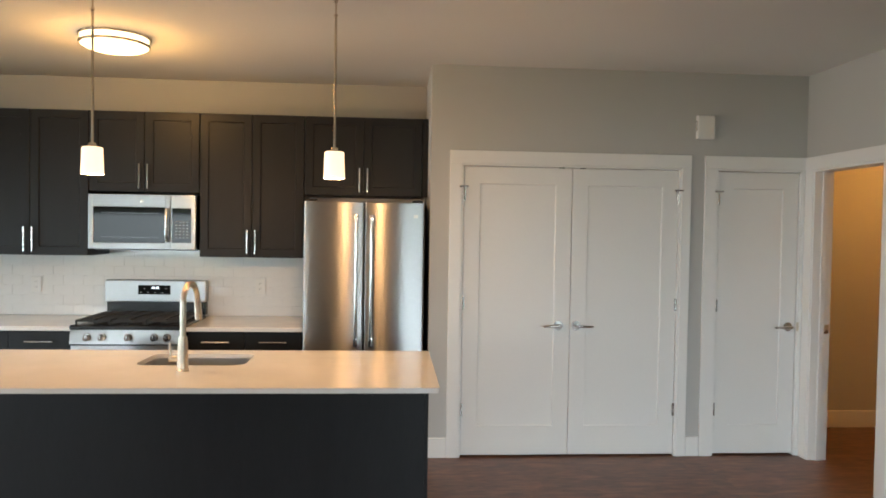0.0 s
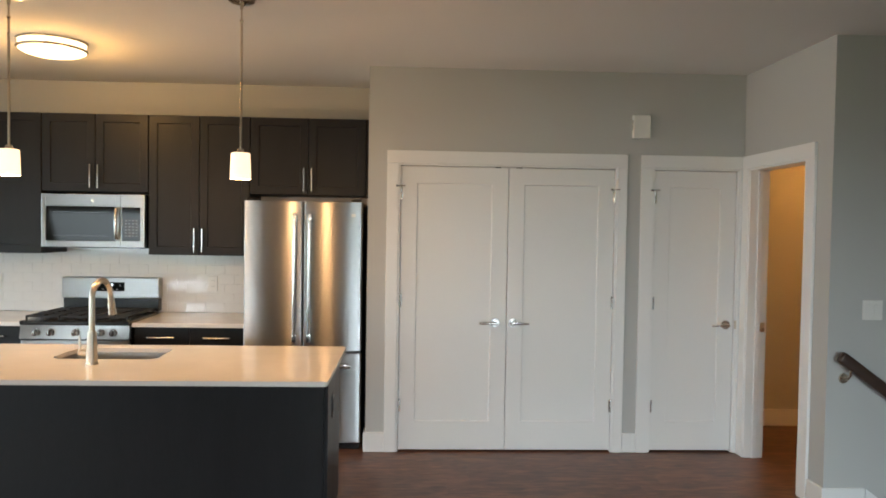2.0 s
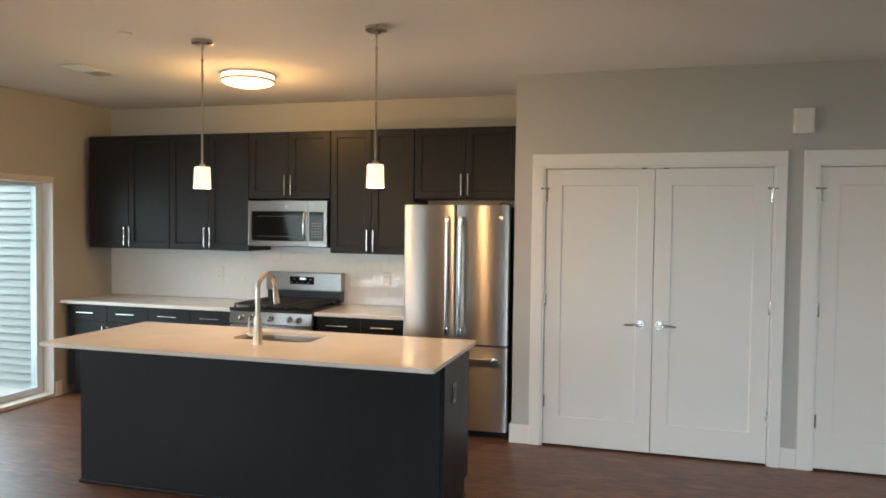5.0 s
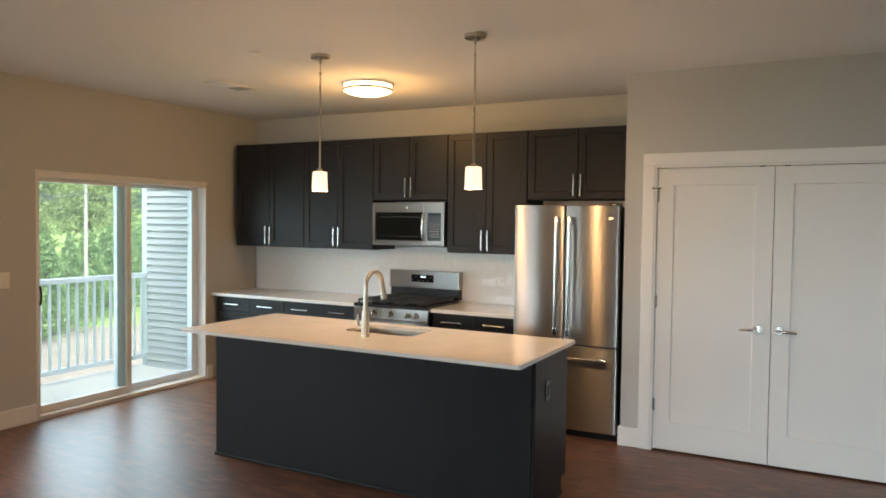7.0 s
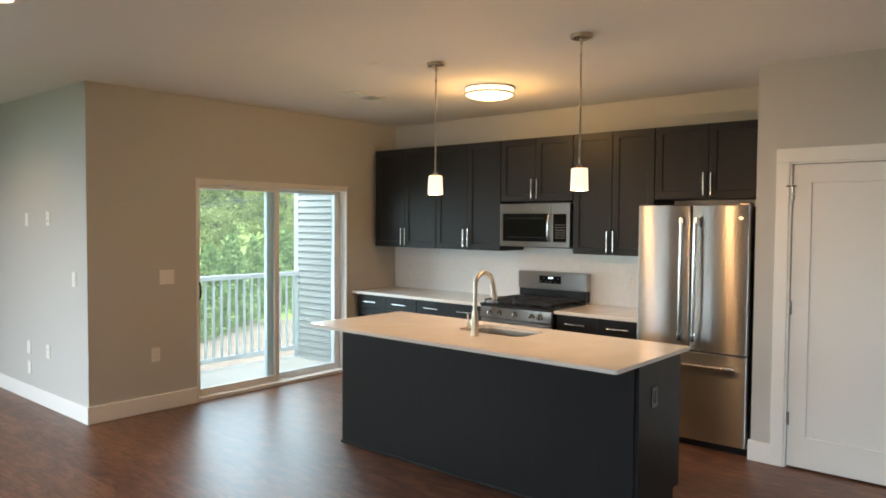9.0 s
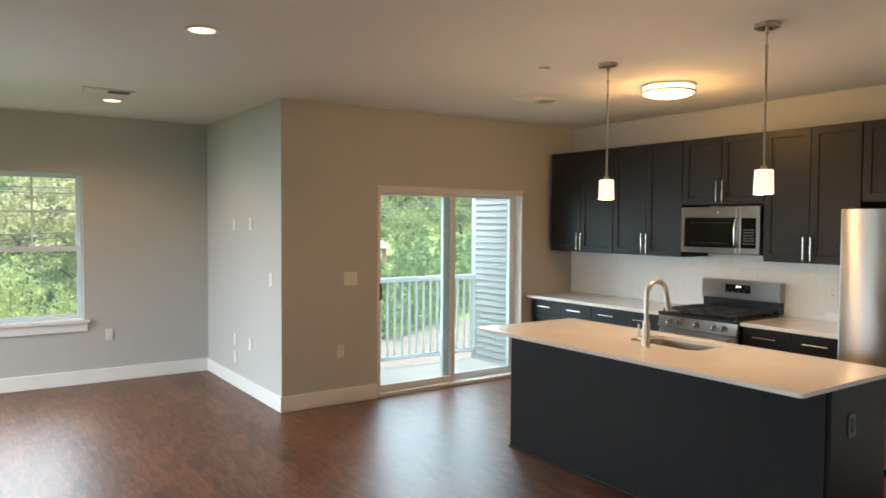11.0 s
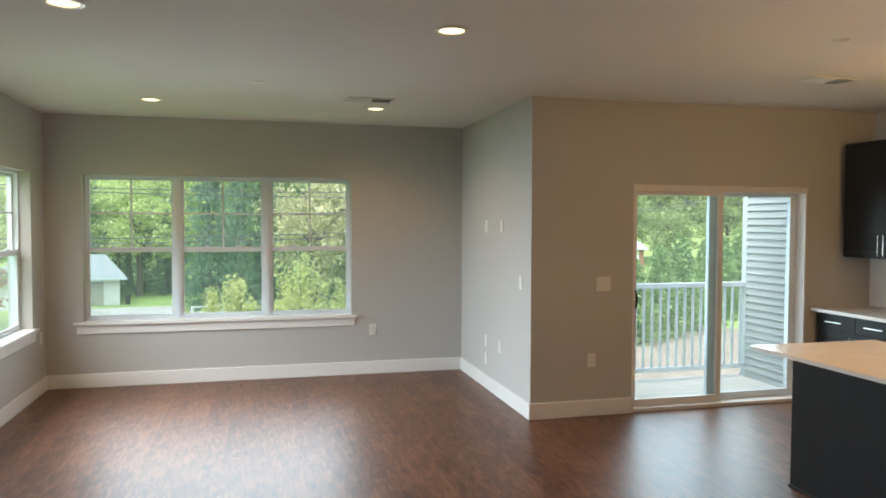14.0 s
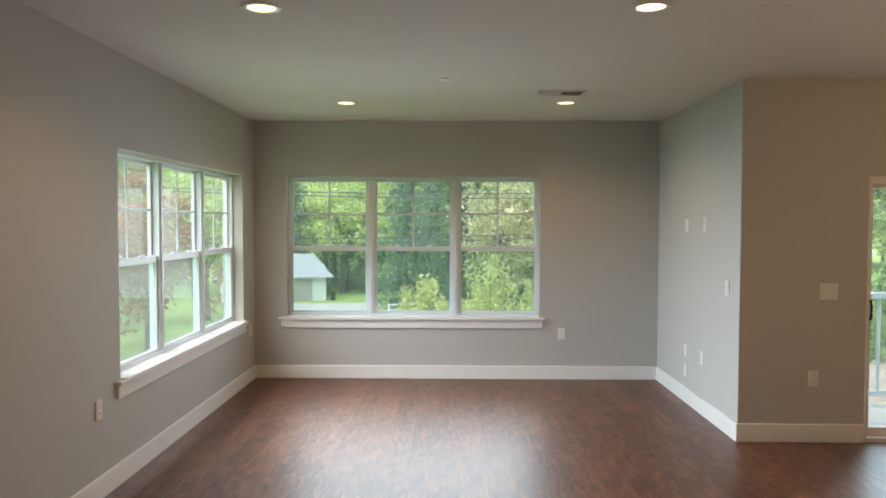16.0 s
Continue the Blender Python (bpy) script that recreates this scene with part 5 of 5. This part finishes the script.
lime = broad_tree(11.0, 4.2, L_LIME, "broad tree with fresh lime green leaves", 11)
lime.matrix_world = pose(-66, -21, G)
green = broad_tree(10.5, 3.9, L_GREEN, "broad leafy tree with mid-green spring foliage", 21)
green.matrix_world = pose(-63, 10, G)
pale = broad_tree(9.5, 3.6, L_PALE, "slender tree covered in pale cream blossom", 31, 8000, 0.15)
pale.matrix_world = pose(-44, -1.5, G)
rust = broad_tree(8.5, 3.6, L_RUST, "tree with rusty red spring leaves", 41, 8000, 0.15)
rust.matrix_world = pose(-27, -25, G)
fir = spruce(15.0, 3.6, L_PINE, "tall dark green spruce tree", 51)
fir.matrix_world = pose(-47, -8.1, G) @ Matrix.Diagonal((0.7, 0.7, 1, 1))
bush = shrub(5.6, 1.35, 26, L_SPRING, "wide young shrub with pale yellow-green leaves", 61, 9000)
bush.matrix_world = pose(-24.9, -3.5, G) @ Matrix.Diagonal((1.0, 1.0, 1.0, 1))
sapling = shrub(5.4, 0.5, 9, L_SPRING, "slim young sapling with pale yellow-green leaves", 65, 4000)
sapling.matrix_world = pose(-25.0, -5.8, G)
hedge = spruce(5.2, 1.6, L_GREEN, "pointed bright green arborvitae in a row", 71, 6000, 0.11)
hedge.matrix_world = pose(-37.2, 21.5, G)

plant(lime, [(-62, -14.6, 0.9, 1.2), (-72, -17, 1.15, 1.1), (-60, -27, 1.2, 1.1), (-70, -10, 1.3, 1.0), (-78, -24, 1.5, 1.1), (-50, 42, 1.2, 1.0), (-12, -62, 1.1, 1.2), (-36, -40, 1.1, 1.1), (-30, -60, 1.2, 1.1),
             (-24, -31, 1.0, 1.1), (-44, -20.5, 0.9, 1.0), (-66, 16, 1.3, 1.1), (-68, -8.5, 1.2, 1.0), (-67, -5.0, 1.2, 1.0)])
plant(green, [(-58, 2.5, 1.1, 1.1), (-64, -5, 1.25, 1.1), (-74, -2, 1.4, 1.1), (-66, -12.8, 0.55, 1.2), (-56, 12, 1.15, 1.1), (-56, 48, 0.8, 1.0), (-48, -34, 1.2, 1.1),
              (-20, -50, 1.1, 1.2), (-2, -55, 1.2, 1.2), (-66, -38, 1.4, 1.1), (10, -60, 1.1, 1.2), (-42, 33, 0.8, 1.0)])
plant(pale, [(-43, 1.4, 0.95, 1.1), (-49, 5.0, 1.1, 1.1)])
spring = broad_tree(12.0, 4.6, L_HILL, "tall hillside tree with thin pale green leaves", 35, 7000, 0.2)
spring.matrix_world = pose(-92, 36, G)
plant(spring, [(-104, 32, 1.5, 1.2), (-100, 42, 1.4, 1.2), (-106, 50, 1.5, 1.2), (-104, 60, 1.5, 1.2), (-98, 70, 1.5, 1.2), (-92, 80, 1.5, 1.2), (-84, 88, 1.5, 1.2), (-74, 94, 1.5, 1.2), (-66, 78, 1.2, 1.2), (-80, 34, 0.62, 1.4), (-80, 46, 0.66, 1.4), (-90, 44, 1.1, 1.1), (-94, 52, 1.15, 1.1), (-88, 60, 1.1, 1.2), (-84, 68, 1.1, 1.2), (-74, 72, 1.0, 1.2), (-96, 28, 1.0, 1.1), (-70, 52, 0.7, 1.1), (-64, 58, 0.75, 1.1), (-78, 22, 0.8, 1.1)])
plant(rust, [(-33, -19.5, 0.95, 1.1), (-30, -34, 1.1, 1.1), (-40, -27, 1.0, 1.1)])
plant(fir, [(-49, -8.6, 0.38, 1.5), (-50, -6.9, 0.4, 1.5), (-49, -5.2, 0.38, 1.5), (-49.5, -3.4, 0.38, 1.5), (-48.5, -1.6, 0.37, 1.5), (-48, 0.3, 0.37, 1.5), (-47.5, 2.2, 0.37, 1.5),
            (-63, -12.6, 0.5, 1.5), (-65, -14.6, 0.55, 1.5), (-66, -16.8, 0.55, 1.5), (-45, -6.1, 0.95, 0.72), (-46.5, -4.2, 0.85, 0.66), (-62, -19.0, 0.95, 1.1), (-50, 0.2, 0.75, 1.0), (-60, 20, 0.8, 1.2), (-55, -32, 1.0, 1.1), (-60, 46, 0.9, 1.2)])
plant(bush, [(-23.6, -2.1, 0.84, 0.7), (-22.5, -0.2, 0.8, 1.0), (-15, 5.0, 0.42, 1.5), (-13.5, 8.0, 0.42, 1.5)])
plant(sapling, [(-25.4, -6.6, 0.9, 0.8), (-24.4, -5.2, 0.82, 1.0), (-25.8, -7.6, 0.72, 1.0)])
plant(hedge, [(-35.1, 18.6, 1.05, 1.32), (-33.4, 16.2, 0.95, 1.32), (-39.1, 24.1, 1.05, 1.32), (-40.7, 26.7, 1.1, 1.32), (-31.7, 13.7, 0.85, 1.44), (-42.6, 29.5, 1, 1.44)])

# ---- backsplash tiles ----
splash = structure("backsplash", boxes([(-4.249, -0.88, 0.794, 0.7995, CT + 0.001, 1.42)]), M_GROUT, "white glazed subway tile backsplash", "backsplash")
tw, thh, gap = 0.1524, 0.0762, 0.0012
tile_bm = boxes([(0, tw - gap, -0.0032, 0.0, 0, thh - gap)], 0.0)
bmesh.ops.bevel(tile_bm, geom=[e for e in tile_bm.edges if all(v.co.y < -0.001 for v in e.verts)], offset=0.0008, segments=1, affect='EDGES')
tile_mesh = mesh_of("tile", tile_bm, M_TILE)
cut_cache = {}


def tile_at(x0, x1, z0, z1):
    key = (round(x1 - x0, 4), round(z1 - z0, 4))
    if key == (round(tw - gap, 4), round(thh - gap, 4)):
        me = tile_mesh
    elif key in cut_cache:
        me = cut_cache[key]
    else:
        me = cut_cache[key] = mesh_of("tile", boxes([(0, x1 - x0, -0.0032, 0.0, 0, z1 - z0)]), M_TILE)
    ob = new("tile", me)
    ob.parent = splash
    ob.location = (x0, 0.7938, z0)


row, z = 0, CT + 0.004
while z < 1.41:
    x = -4.247 - (tw / 2 if row % 2 else 0)
    while x < -0.885:
        p, q = max(x, -4.247), min(x + tw - gap, -0.882)
        if q - p > 0.01:
            tile_at(p, q, z, min(z + thh - gap, 1.419))
        x += tw
    z += thh
    row += 1
for x, label in ((-3.0, "white outlet plate on the tiled backsplash"), (-1.293, "white duplex outlet on the tiled backsplash")):
    plate(pose(x, 0.788, 1.122), "wall_outlet", label)

# ---- floor planks ----
PW, PL = 0.18, 1.22
plank_full = mesh_of("plank", boxes([(0, PL - 0.0003, 0, PW - 0.0003, -0.006, 0.0)]), M_FLOOR)
rest = bmesh.new()
count = 0
for n_row in range(44):
    y0 = -6.957 + PW * n_row
    y1 = min(y0 + PW, 0.80)
    if y1 - y0 < 0.01:
        continue
    wx0, wx1 = (-6.40, 5.5) if y0 < -2.68 - 0.09 else (-4.45, 2.93)
    if y0 > -1.0:
        wx1 = 5.5
    x = wx0 - random.choice((0.2, 0.45, 0.7, 0.95, 1.1))
    while x < wx1:
        p, q = max(x, wx0), min(x + PL, wx1)
        if q - p > 0.03:
            whole = q - p > PL - 0.001 and y1 - y0 > PW - 0.001
            if p < 1.2 and count < 300 and q > -6.5:
                if whole:
                    me = plank_full
                else:
                    me = mesh_of("plank", boxes([(0, q - p - 0.0003, 0, y1 - y0 - 0.0003, -0.006, 0.0)]), M_FLOOR)
                ob = new("plank", me)
                ob.parent = floor
                ob.location = (p, y0, 0.0)
                count += 1
            else:
                box(rest, p, q - 0.0003, y0, y1 - 0.0003, -0.006, 0.0)
        x += PL
tagged(part("planks_beyond", rest, M_FLOOR, floor), kind="stuff")
